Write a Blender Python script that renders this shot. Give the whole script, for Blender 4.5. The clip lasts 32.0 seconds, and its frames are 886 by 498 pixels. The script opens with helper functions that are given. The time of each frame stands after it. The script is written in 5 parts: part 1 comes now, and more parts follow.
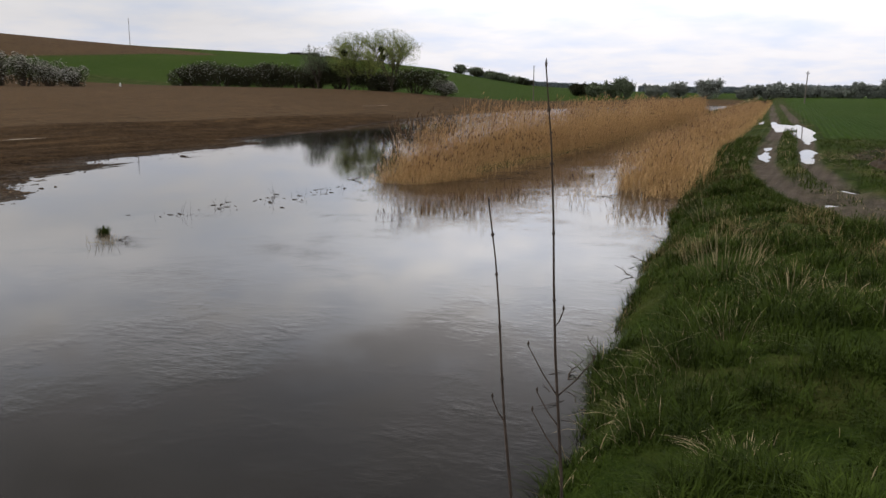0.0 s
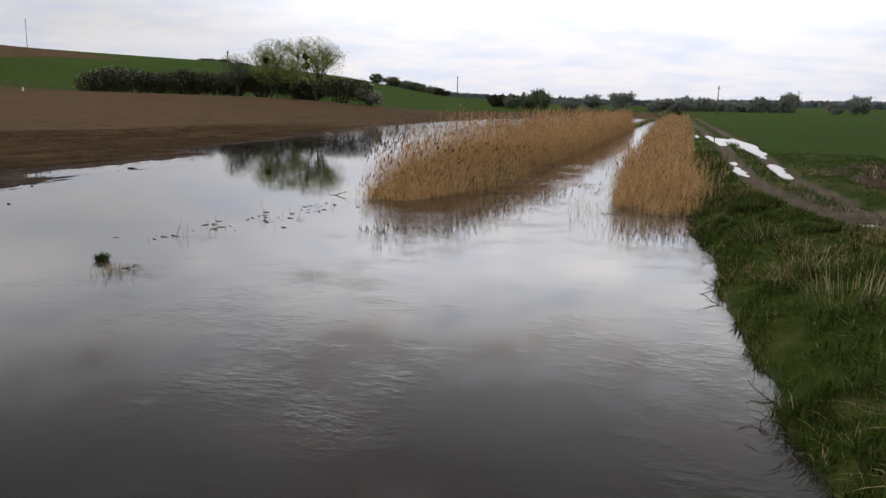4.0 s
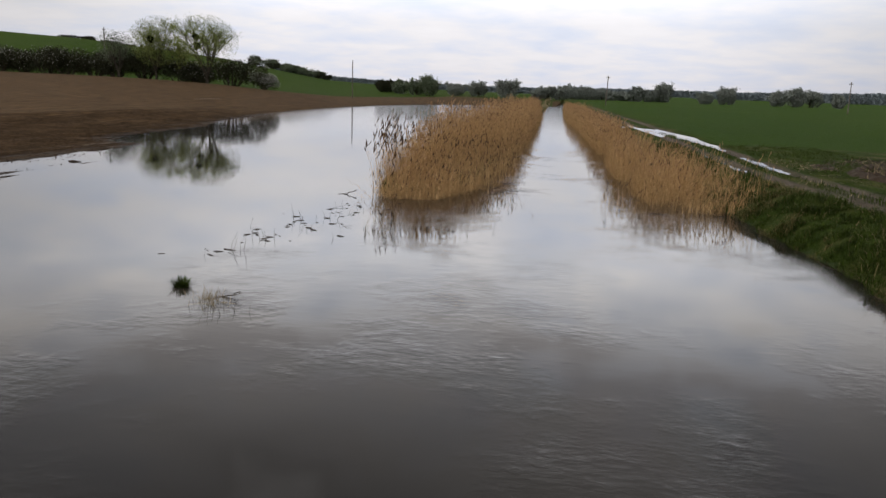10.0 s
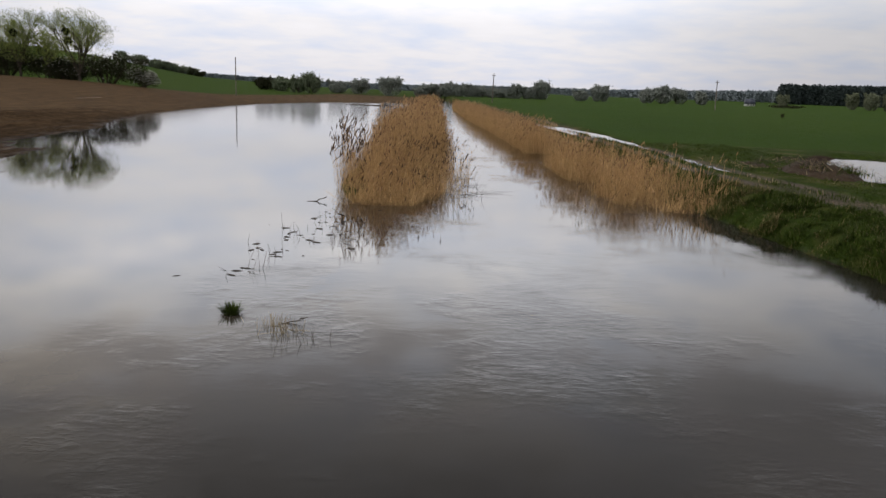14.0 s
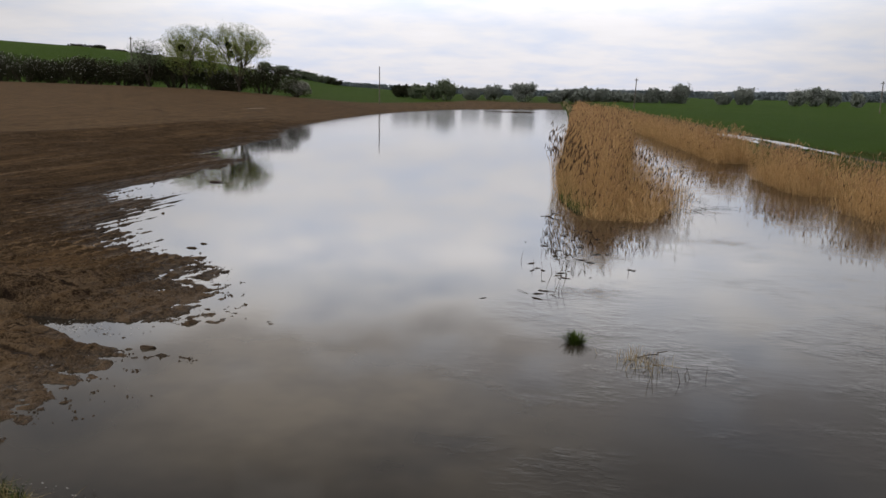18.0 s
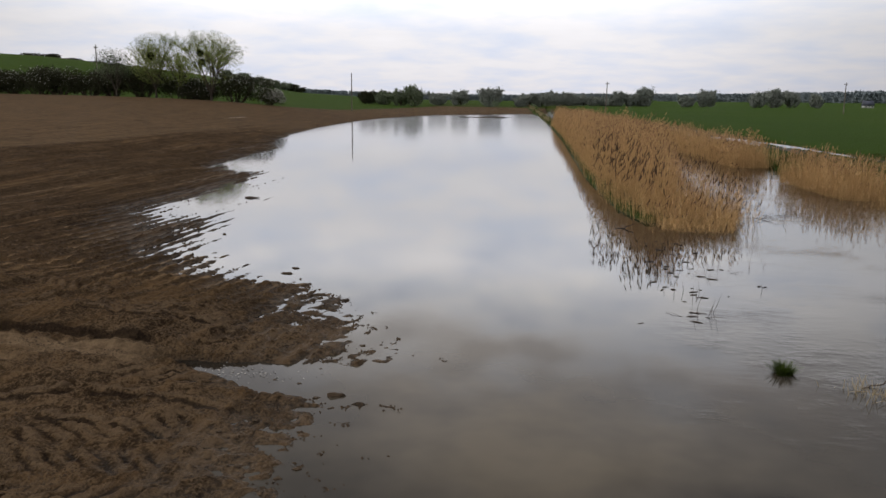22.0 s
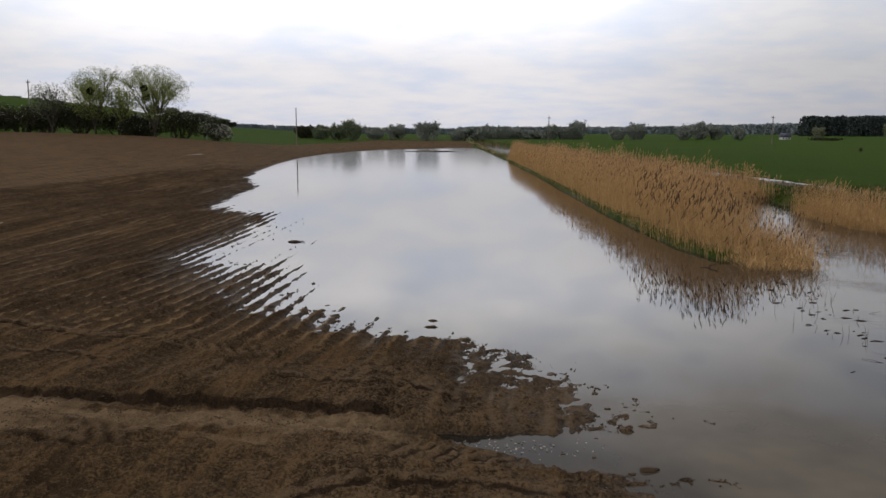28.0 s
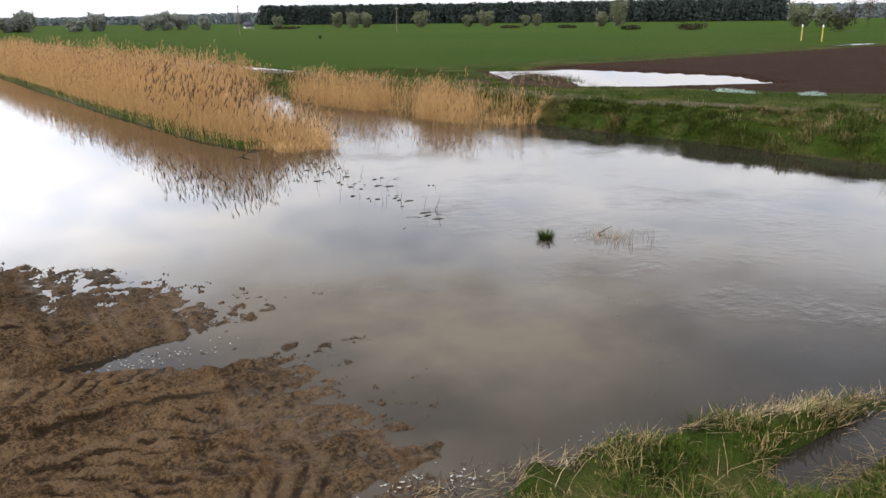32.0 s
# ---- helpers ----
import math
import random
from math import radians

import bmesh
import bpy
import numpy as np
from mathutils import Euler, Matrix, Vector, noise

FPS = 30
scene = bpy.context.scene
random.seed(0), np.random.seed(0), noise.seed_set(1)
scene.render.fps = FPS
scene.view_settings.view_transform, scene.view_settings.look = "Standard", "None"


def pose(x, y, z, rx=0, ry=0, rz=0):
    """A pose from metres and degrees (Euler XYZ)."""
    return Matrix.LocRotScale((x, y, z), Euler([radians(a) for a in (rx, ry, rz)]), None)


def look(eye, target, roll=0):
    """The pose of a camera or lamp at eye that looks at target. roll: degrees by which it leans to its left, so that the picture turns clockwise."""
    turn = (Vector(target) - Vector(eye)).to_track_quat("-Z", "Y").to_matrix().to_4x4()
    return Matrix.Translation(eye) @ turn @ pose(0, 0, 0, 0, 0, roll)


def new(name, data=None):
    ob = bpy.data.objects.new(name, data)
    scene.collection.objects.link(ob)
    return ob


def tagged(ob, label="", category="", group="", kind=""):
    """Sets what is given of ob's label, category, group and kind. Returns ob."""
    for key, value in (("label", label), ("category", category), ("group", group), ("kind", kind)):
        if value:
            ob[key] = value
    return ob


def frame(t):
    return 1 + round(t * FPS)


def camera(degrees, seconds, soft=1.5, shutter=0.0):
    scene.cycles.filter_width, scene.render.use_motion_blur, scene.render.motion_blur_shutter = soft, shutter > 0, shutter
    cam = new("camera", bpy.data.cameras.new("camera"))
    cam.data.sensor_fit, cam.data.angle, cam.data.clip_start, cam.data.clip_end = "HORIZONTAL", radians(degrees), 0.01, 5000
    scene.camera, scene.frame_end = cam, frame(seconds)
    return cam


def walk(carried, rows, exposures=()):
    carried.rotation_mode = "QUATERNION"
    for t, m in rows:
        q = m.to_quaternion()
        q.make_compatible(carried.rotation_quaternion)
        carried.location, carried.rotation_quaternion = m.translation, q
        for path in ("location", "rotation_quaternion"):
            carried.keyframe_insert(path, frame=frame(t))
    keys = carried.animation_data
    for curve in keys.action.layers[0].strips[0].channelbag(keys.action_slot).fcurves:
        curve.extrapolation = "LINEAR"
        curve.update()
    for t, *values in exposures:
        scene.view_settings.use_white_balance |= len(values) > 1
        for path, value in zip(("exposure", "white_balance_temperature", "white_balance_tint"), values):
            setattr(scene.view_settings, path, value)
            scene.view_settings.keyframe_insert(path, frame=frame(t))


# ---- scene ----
cam = camera(59.6, 32.0)
PATH = [
    (0, (14.05, -1.87, 3.13), (13.199, -0.105, 2.729), 0.3),
    (0.5, (13.741, -1.849, 3.149), (12.927, -0.063, 2.768), 0.6),
    (1, (13.4, -1.861, 3.162), (12.623, -0.052, 2.81), 0.4),
    (1.5, (13.082, -1.904, 3.162), (12.283, -0.102, 2.82), -0.4),
    (2, (12.745, -1.935, 3.174), (11.988, -0.119, 2.812), 0.8),
    (2.5, (12.378, -1.847, 3.164), (11.724, 0.005, 2.785), 1.0),
    (4.5, (10.68, -1.736, 3.171), (10.043, 0.123, 2.796), 1.2),
    (5, (10.272, -1.659, 3.14), (9.658, 0.2, 2.733), 1.3),
    (5.5, (9.828, -1.559, 3.17), (9.247, 0.312, 2.767), 0.6),
    (6, (9.4, -1.548, 3.207), (8.887, 0.343, 2.808), 0.3),
    (6.5, (8.972, -1.488, 3.206), (8.478, 0.412, 2.821), -0.3),
    (7, (8.554, -1.502, 3.217), (8.105, 0.411, 2.842), -0.2),
    (7.5, (8.141, -1.427, 3.192), (7.722, 0.492, 2.814), 0.4),
    (8, (7.774, -1.334, 3.215), (7.34, 0.578, 2.821), 0.4),
    (8.5, (7.304, -1.296, 3.238), (6.902, 0.623, 2.841), 0.2),
    (9, (6.914, -1.213, 3.24), (6.525, 0.706, 2.832), -0.4),
    (9.5, (6.498, -1.184, 3.243), (6.129, 0.74, 2.842), 0.1),
    (10, (6.125, -1.139, 3.24), (5.797, 0.792, 2.836), 2.0),
    (10.5, (5.756, -1.065, 3.27), (5.448, 0.868, 2.86), 2.0),
    (11, (5.357, -1.037, 3.249), (5.084, 0.907, 2.867), 0.3),
    (11.5, (4.979, -0.969, 3.234), (4.722, 0.978, 2.854), 0.9),
    (12, (4.634, -0.924, 3.283), (4.427, 1.025, 2.882), 1.3),
    (12.5, (4.284, -0.94, 3.284), (4.236, 1.024, 2.912), 0.8),
    (13, (3.954, -0.933, 3.289), (3.959, 1.03, 2.906), 1.0),
    (13.5, (3.533, -0.899, 3.302), (3.557, 1.061, 2.908), 1.5),
    (14, (3.155, -0.856, 3.298), (3.139, 1.103, 2.897), 2.0),
    (14.5, (2.752, -0.856, 3.308), (2.484, 1.086, 2.908), 0.6),
    (15, (2.406, -0.862, 3.347), (1.992, 1.054, 2.951), 0.3),
    (15.5, (2.028, -0.854, 3.367), (1.584, 1.055, 2.971), 0.7),
    (17.5, (0.3, -0.643, 3.419), (-0.002, 1.293, 3.015), 1.4),
    (18, (-0.128, -0.557, 3.406), (-0.453, 1.376, 3.01), 1.2),
    (18.5, (-0.521, -0.517, 3.436), (-0.857, 1.41, 3.019), 0.6),
    (19, (-0.933, -0.417, 3.43), (-1.247, 1.513, 3.007), 0.5),
    (19.5, (-1.312, -0.365, 3.449), (-1.604, 1.566, 3.019), 1.3),
    (20, (-1.727, -0.36, 3.475), (-1.997, 1.578, 3.064), 1.1),
    (20.5, (-2.139, -0.285, 3.478), (-2.407, 1.656, 3.081), -0.2),
    (21, (-2.567, -0.223, 3.508), (-2.815, 1.722, 3.113), 0.5),
    (21.5, (-2.93, -0.113, 3.48), (-3.158, 1.836, 3.091), 0.1),
    (22, (-3.339, -0.079, 3.496), (-3.563, 1.872, 3.114), 0.5),
    (22.5, (-3.71, -0.044, 3.536), (-3.915, 1.909, 3.153), 0.9),
    (23, (-4.09, 0.063, 3.535), (-4.28, 2.018, 3.16), 0.7),
    (23.5, (-4.416, 0.107, 3.561), (-4.566, 2.068, 3.197), 0.7),
    (24, (-4.742, 0.195, 3.547), (-4.833, 2.163, 3.202), 0.7),
    (24.5, (-5.083, 0.242, 3.543), (-5.158, 2.214, 3.217), 1.1),
    (25, (-5.502, 0.19, 3.573), (-5.572, 2.161, 3.24), 1.4),
    (25.5, (-5.904, 0.212, 3.579), (-6.078, 2.172, 3.222), -0.2),
    (27.5, (-7.494, 0.337, 3.647), (-7.533, 2.315, 3.353), 0.1),
    (28, (-7.723, 0.39, 3.659), (-7.758, 2.367, 3.361), 0.2),
    (28.5, (-8.033, 0.418, 3.661), (-8.058, 2.399, 3.392), -0.2),
    (29, (-8.342, 0.451, 3.676), (-8.345, 2.434, 3.416), 0.4),
    (29.5, (-8.586, 0.506, 3.681), (-8.519, 2.478, 3.357), 0.5),
    (30, (-8.827, 0.48, 3.697), (-8.563, 2.427, 3.324), -0.4),
    (30.5, (-8.952, 0.601, 3.668), (-8.469, 2.494, 3.241), -1.6),
    (31, (-9.026, 0.552, 3.69), (-8.143, 2.277, 3.195), -2.0),
    (31.5, (-9.077, 0.543, 3.637), (-7.941, 2.105, 3.119), -0.8),
    (32, (-9.104, 0.627, 3.641), (-7.968, 2.173, 3.076), -0.5),
]
EXPOSURES = [(0, 0.17), (5.0, 0.13), (7.0, 0.0), (22.5, 0.0), (25.0, -0.13), (27.5, -0.15), (29.0, -0.12), (30.0, 0.08), (31.0, 0.3), (32.0, 1.02)]
walk(cam, [(t, look(eye, target, roll)) for t, eye, target, roll in PATH], EXPOSURES)

# ---- world and light ----
SUN_AZ, SUN_EL = 258.0, 46.0         # degrees from +y towards +x; behind a thick veil of cloud


def nd(tree, kind, **values):
    n = tree.nodes.new(kind)
    for k, v in values.items():
        if k in n.inputs:
            n.inputs[k].default_value = v
    return n


def ramp_node(tree, stops, mode="LINEAR"):
    r = tree.nodes.new("ShaderNodeValToRGB")
    r.color_ramp.interpolation = mode
    while len(r.color_ramp.elements) < len(stops):
        r.color_ramp.elements.new(0.5)
    for e, (p, c) in zip(r.color_ramp.elements, stops):
        e.position, e.color = p, (*c, 1.0) if len(c) == 3 else c
    return r


def mix_rgb(tree, fac, a, b, blend="MIX"):
    m = tree.nodes.new("ShaderNodeMix")
    m.data_type, m.blend_type = "RGBA", blend
    for sock, v in ((m.inputs[0], fac), (m.inputs[6], a), (m.inputs[7], b)):
        if isinstance(v, bpy.types.NodeSocket):
            tree.links.new(v, sock)
        elif isinstance(v, (tuple, list)):
            sock.default_value = (*v, 1.0)
        else:
            sock.default_value = v
    return m.outputs[2]


def math_node(tree, op, a, b=0.0, c=0.0, clamp=False):
    m = tree.nodes.new("ShaderNodeMath")
    m.operation, m.use_clamp = op, clamp
    for sock, v in zip(m.inputs, (a, b, c)):
        if isinstance(v, bpy.types.NodeSocket):
            tree.links.new(v, sock)
        else:
            sock.default_value = v
    return m.outputs[0]


def map_range(tree, v, a, b, c=0.0, d=1.0, smooth=False):
    m = tree.nodes.new("ShaderNodeMapRange")
    m.interpolation_type = "SMOOTHSTEP" if smooth else "LINEAR"
    tree.links.new(v, m.inputs[0])
    for i, x in enumerate((a, b, c, d)):
        m.inputs[i + 1].default_value = x
    return m.outputs[0]


def make_world():
    w = bpy.data.worlds.new("overcast_sky")
    scene.world = w
    w.use_nodes = True
    t = w.node_tree
    t.nodes.clear()
    out = t.nodes.new("ShaderNodeOutputWorld")
    bg = t.nodes.new("ShaderNodeBackground")
    sky = t.nodes.new("ShaderNodeTexSky")
    sky.sky_type, sky.sun_disc = "NISHITA", False
    sky.sun_elevation, sky.sun_rotation = radians(SUN_EL), radians(SUN_AZ)
    sky.dust_density, sky.air_density = 3.0, 1.2
    co = t.nodes.new("ShaderNodeTexCoord")
    sep = t.nodes.new("ShaderNodeSeparateXYZ")
    t.links.new(co.outputs["Generated"], sep.inputs[0])
    # the cloud sheet as seen from below: direction divided by its height
    up = math_node(t, "MAXIMUM", math_node(t, "ADD", sep.outputs[2], 0.16), 0.02)
    cx, cy = math_node(t, "DIVIDE", sep.outputs[0], up), math_node(t, "DIVIDE", sep.outputs[1], up)
    comb = t.nodes.new("ShaderNodeCombineXYZ")
    t.links.new(cx, comb.inputs[0]), t.links.new(cy, comb.inputs[1])
    n1 = nd(t, "ShaderNodeTexNoise", Scale=1.9, Detail=5.0, Roughness=0.5, Distortion=0.3)
    n2 = nd(t, "ShaderNodeTexNoise", Scale=4.6, Detail=4.0, Roughness=0.5)
    t.links.new(comb.outputs[0], n1.inputs["Vector"]), t.links.new(comb.outputs[0], n2.inputs["Vector"])
    cloud = math_node(t, "ADD", math_node(t, "MULTIPLY", n1.outputs[0], 0.65), math_node(t, "MULTIPLY", n2.outputs[0], 0.35))
    # thick grey sheet: bright towards the horizon, darker overhead
    height = ramp_node(t, [(0.0, (7.0, 7.0, 7.4)), (0.08, (8.1, 8.1, 8.45)), (0.15, (11.8, 11.8, 12.1)), (0.21, (17.0, 16.9, 17.1)), (0.27, (16.5, 16.3, 16.1)), (0.35, (7.4, 7.2, 7.15)), (0.5, (2.5, 2.45, 2.45)), (0.65, (6.0, 6.0, 6.1)), (1.0, (8.0, 8.0, 8.2))])
    soft = map_range(t, sep.outputs[2], 0.12, 0.42, 0.1, 1.05, True)
    # the sheet's bright and dark belts have uneven, billowing edges
    belt = math_node(t, "MULTIPLY", map_range(t, cloud, 0.32, 0.68, -0.1, 0.1), map_range(t, sep.outputs[2], 0.17, 0.34, 0.0, 1.0, True))
    t.links.new(math_node(t, "MAXIMUM", math_node(t, "ADD", sep.outputs[2], belt), 0.0), height.inputs[0])
    mott = math_node(t, "ADD", 1.0, math_node(t, "MULTIPLY", map_range(t, cloud, 0.32, 0.68, -0.6, 0.6), soft))
    tint = mix_rgb(t, map_range(t, cloud, 0.36, 0.56), (0.91, 0.96, 1.075), (1.025, 1.0, 0.995))
    grey = mix_rgb(t, 1.0, mix_rgb(t, 1.0, height.outputs[0], tint, "MULTIPLY"), mott, "MULTIPLY")
    west = math_node(t, "MULTIPLY", map_range(t, sep.outputs[0], -0.05, -0.6, 0.0, 0.2, True), map_range(t, sep.outputs[2], 0.2, 0.42, 0.0, 1.0, True))
    grey = mix_rgb(t, 1.0, grey, math_node(t, "SUBTRACT", 1.0, west), "MULTIPLY")
    east = math_node(t, "MULTIPLY", map_range(t, sep.outputs[0], 0.05, 0.5, 0.0, 1.0, True), map_range(t, sep.outputs[2], 0.05, 0.25, 0.36, 0.5, True))
    rift = math_node(t, "MULTIPLY", map_range(t, sep.outputs[0], 0.26, 0.45, 0.0, 0.85, True), map_range(t, sep.outputs[2], 0.36, 0.48, 0.0, 1.0, True))
    east = math_node(t, "MULTIPLY", east, math_node(t, "SUBTRACT", 1.0, rift))
    grey = mix_rgb(t, 1.0, grey, math_node(t, "SUBTRACT", 1.0, east), "MULTIPLY")
    low_west = math_node(t, "MULTIPLY", map_range(t, sep.outputs[0], -0.34, -0.72, 0.0, 0.5, True), map_range(t, sep.outputs[2], 0.0, 0.16, 0.35, 1.0, True))
    grey = mix_rgb(t, 1.0, grey, math_node(t, "SUBTRACT", 1.0, low_west), "MULTIPLY")
    both = mix_rgb(t, 0.9, sky.outputs[0], grey)
    t.links.new(both, bg.inputs[0])
    bg.inputs[1].default_value = 0.115
    t.links.new(bg.outputs[0], out.inputs[0])
    sun = bpy.data.lights.new("sun", "SUN")
    sun.energy, sun.angle, sun.color = 1.5, radians(20), (1.0, 0.96, 0.9)
    s = new("sun", sun)
    a, e = radians(SUN_AZ), radians(SUN_EL)
    s.matrix_world = look((0, 0, 60), (-60 * math.sin(a) * math.cos(e), -60 * math.cos(a) * math.cos(e), 60 - 60 * math.sin(e)))


make_world()


# ---- materials ----
def mat_base(name):
    m = bpy.data.materials.new(name)
    m.use_nodes = True
    t = m.node_tree
    return m, t, t.nodes["Principled BSDF"]


def noise_at(t, vec, scale, detail=4.0, rough=0.55):
    n = nd(t, "ShaderNodeTexNoise", Scale=scale, Detail=detail, Roughness=rough)
    t.links.new(vec, n.inputs["Vector"])
    return n.outputs[0]


def mat_plain(name, a, b, scale=6.0, rough=0.8, bump=0.3, island=0.0):
    """Two tones by noise at two scales; island adds a spread from piece to piece."""
    m, t, p = mat_base(name)
    geo = t.nodes.new("ShaderNodeNewGeometry")
    f = math_node(t, "ADD", math_node(t, "MULTIPLY", noise_at(t, geo.outputs["Position"], scale), 0.6), math_node(t, "MULTIPLY", noise_at(t, geo.outputs["Position"], scale * 7), 0.4))
    f = map_range(t, f, 0.33, 0.67)
    if island:
        f = math_node(t, "ADD", math_node(t, "MULTIPLY", f, 1 - island), math_node(t, "MULTIPLY", geo.outputs["Random Per Island"], island))
    t.links.new(mix_rgb(t, f, a, b), p.inputs["Base Color"])
    p.inputs["Roughness"].default_value = rough
    p.inputs["Specular IOR Level"].default_value = 0.5 if rough < 0.55 else 0.12
    if bump:
        bn = nd(t, "ShaderNodeBump", Strength=bump, Distance=0.02)
        t.links.new(noise_at(t, geo.outputs["Position"], scale * 5), bn.inputs["Height"])
        t.links.new(bn.outputs[0], p.inputs["Normal"])
    return m


def mat_ground():
    """Soil, sand, grass, crop and dirt track on one sheet, by the sheet's own layers, with grain at two scales."""
    m, t, p = mat_base("ground_soil_and_grass")
    geo = t.nodes.new("ShaderNodeNewGeometry")
    pos = geo.outputs["Position"]
    att = {}
    for n in ("grass", "crop", "track", "sand", "dark", "wet", "silted", "rows", "lugs", "dry"):
        a = t.nodes.new("ShaderNodeAttribute")
        a.attribute_name = n
        att[n] = a.outputs["Fac"]
    big, mid, fine = noise_at(t, pos, 0.07), noise_at(t, pos, 0.9, 5), noise_at(t, pos, 14.0, 6, 0.65)
    lump = noise_at(t, pos, 5.0, 5, 0.65)
    mixn = math_node(t, "ADD", math_node(t, "MULTIPLY", mid, 0.3), math_node(t, "ADD", math_node(t, "MULTIPLY", lump, 0.32), math_node(t, "MULTIPLY", fine, 0.38)))
    crumb = noise_at(t, pos, 30.0, 4, 0.6)
    mixn2 = math_node(t, "ADD", math_node(t, "MULTIPLY", mixn, 0.65), math_node(t, "MULTIPLY", crumb, 0.35))
    soil = mix_rgb(t, map_range(t, mixn2, 0.47, 0.565), (0.018, 0.0115, 0.0064), (0.12, 0.077, 0.039))
    soil = mix_rgb(t, math_node(t, "MULTIPLY", att["dry"], map_range(t, mixn2, 0.42, 0.52, 0.1, 0.45)), soil, (0.13, 0.084, 0.047))
    soil = mix_rgb(t, math_node(t, "MULTIPLY", att["silted"], map_range(t, mixn2, 0.45, 0.55, 0.0, 0.6)), soil, (0.165, 0.112, 0.067))
    # drilled rows, along the river
    sep = t.nodes.new("ShaderNodeSeparateXYZ")
    t.links.new(pos, sep.inputs[0])
    across = att["rows"]
    wob = math_node(t, "MULTIPLY", noise_at(t, pos, 0.25), 0.06)
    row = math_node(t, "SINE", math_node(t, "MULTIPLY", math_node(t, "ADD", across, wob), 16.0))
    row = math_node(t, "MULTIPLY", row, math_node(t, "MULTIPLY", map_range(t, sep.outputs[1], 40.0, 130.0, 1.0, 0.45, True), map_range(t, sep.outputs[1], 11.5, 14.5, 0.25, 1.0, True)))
    stretch = t.nodes.new("ShaderNodeMapping")
    stretch.inputs["Scale"].default_value = (1.0, 0.05, 1.0)
    along = t.nodes.new("ShaderNodeCombineXYZ")
    t.links.new(across, along.inputs[0]), t.links.new(sep.outputs[1], along.inputs[1])
    t.links.new(along.outputs[0], stretch.inputs["Vector"])
    streak = noise_at(t, stretch.outputs[0], 2.6, 6, 0.75)
    soil = mix_rgb(t, map_range(t, streak, 0.5, 0.62, 0.0, 0.6), soil, (0.154, 0.094, 0.045))
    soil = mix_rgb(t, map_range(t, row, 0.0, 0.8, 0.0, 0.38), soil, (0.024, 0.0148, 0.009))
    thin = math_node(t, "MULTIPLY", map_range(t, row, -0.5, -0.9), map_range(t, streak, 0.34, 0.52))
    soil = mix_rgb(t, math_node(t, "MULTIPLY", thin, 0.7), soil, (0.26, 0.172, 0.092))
    soil = mix_rgb(t, map_range(t, big, 0.35, 0.7, 0.0, 0.25), soil, (0.128, 0.08, 0.041))
    # tread pits: damp and shade as dark colour; pressed tracks: sky sheen as pale
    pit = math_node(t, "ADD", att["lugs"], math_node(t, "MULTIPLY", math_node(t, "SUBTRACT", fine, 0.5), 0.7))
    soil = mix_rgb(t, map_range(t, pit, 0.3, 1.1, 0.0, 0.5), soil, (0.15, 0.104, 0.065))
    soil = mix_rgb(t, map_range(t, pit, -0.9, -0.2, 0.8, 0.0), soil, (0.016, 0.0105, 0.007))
    sandc = mix_rgb(t, map_range(t, mixn, 0.35, 0.66), (0.12, 0.08, 0.045), (0.27, 0.19, 0.115))
    soil = mix_rgb(t, att["sand"], soil, sandc)
    soil = mix_rgb(t, att["dark"], soil, mix_rgb(t, map_range(t, mixn, 0.35, 0.66), (0.02, 0.0108, 0.0072), (0.05, 0.0285, 0.0195)))
    grass = mix_rgb(t, map_range(t, mixn, 0.34, 0.68), (0.012, 0.024, 0.003), (0.052, 0.078, 0.012))
    grass = mix_rgb(t, map_range(t, noise_at(t, pos, 0.5, 5), 0.48, 0.7, 0.0, 0.65), grass, (0.12, 0.105, 0.04))
    crop = mix_rgb(t, map_range(t, mixn, 0.34, 0.68), (0.019, 0.043, 0.0035), (0.042, 0.078, 0.008))
    crop = mix_rgb(t, map_range(t, noise_at(t, stretch.outputs[0], 0.8, 5), 0.4, 0.7, 0.0, 0.45), crop, (0.034, 0.074, 0.008))
    trk = mix_rgb(t, map_range(t, mixn, 0.34, 0.68), (0.06, 0.047, 0.036), (0.17, 0.138, 0.108))
    jit = math_node(t, "MULTIPLY", math_node(t, "SUBTRACT", fine, 0.5), 0.7)
    def soft(a):
        return map_range(t, math_node(t, "ADD", a, jit), 0.32, 0.68)
    crop = mix_rgb(t, map_range(t, noise_at(t, pos, 0.03, 4), 0.38, 0.62, 0.0, 0.5), crop, (0.046, 0.076, 0.009))
    col = mix_rgb(t, soft(att["grass"]), soil, grass)
    col = mix_rgb(t, soft(att["crop"]), col, crop)
    col = mix_rgb(t, soft(att["track"]), col, trk)
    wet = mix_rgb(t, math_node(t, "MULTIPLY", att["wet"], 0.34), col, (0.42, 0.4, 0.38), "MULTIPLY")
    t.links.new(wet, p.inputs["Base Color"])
    t.links.new(map_range(t, att["wet"], 0.0, 1.0, 0.95, 0.52), p.inputs["Roughness"])
    t.links.new(map_range(t, att["wet"], 0.2, 1.0, 0.04, 0.2), p.inputs["Specular IOR Level"])
    h = math_node(t, "ADD", math_node(t, "MULTIPLY", fine, 0.8), math_node(t, "MULTIPLY", crumb, 0.5))
    h = math_node(t, "ADD", math_node(t, "ADD", h, math_node(t, "MULTIPLY", lump, 1.2)), math_node(t, "MULTIPLY", row, -0.5))
    bn = nd(t, "ShaderNodeBump", Strength=1.0, Distance=0.09)
    t.links.new(h, bn.inputs["Height"]), t.links.new(bn.outputs[0], p.inputs["Normal"])
    return m


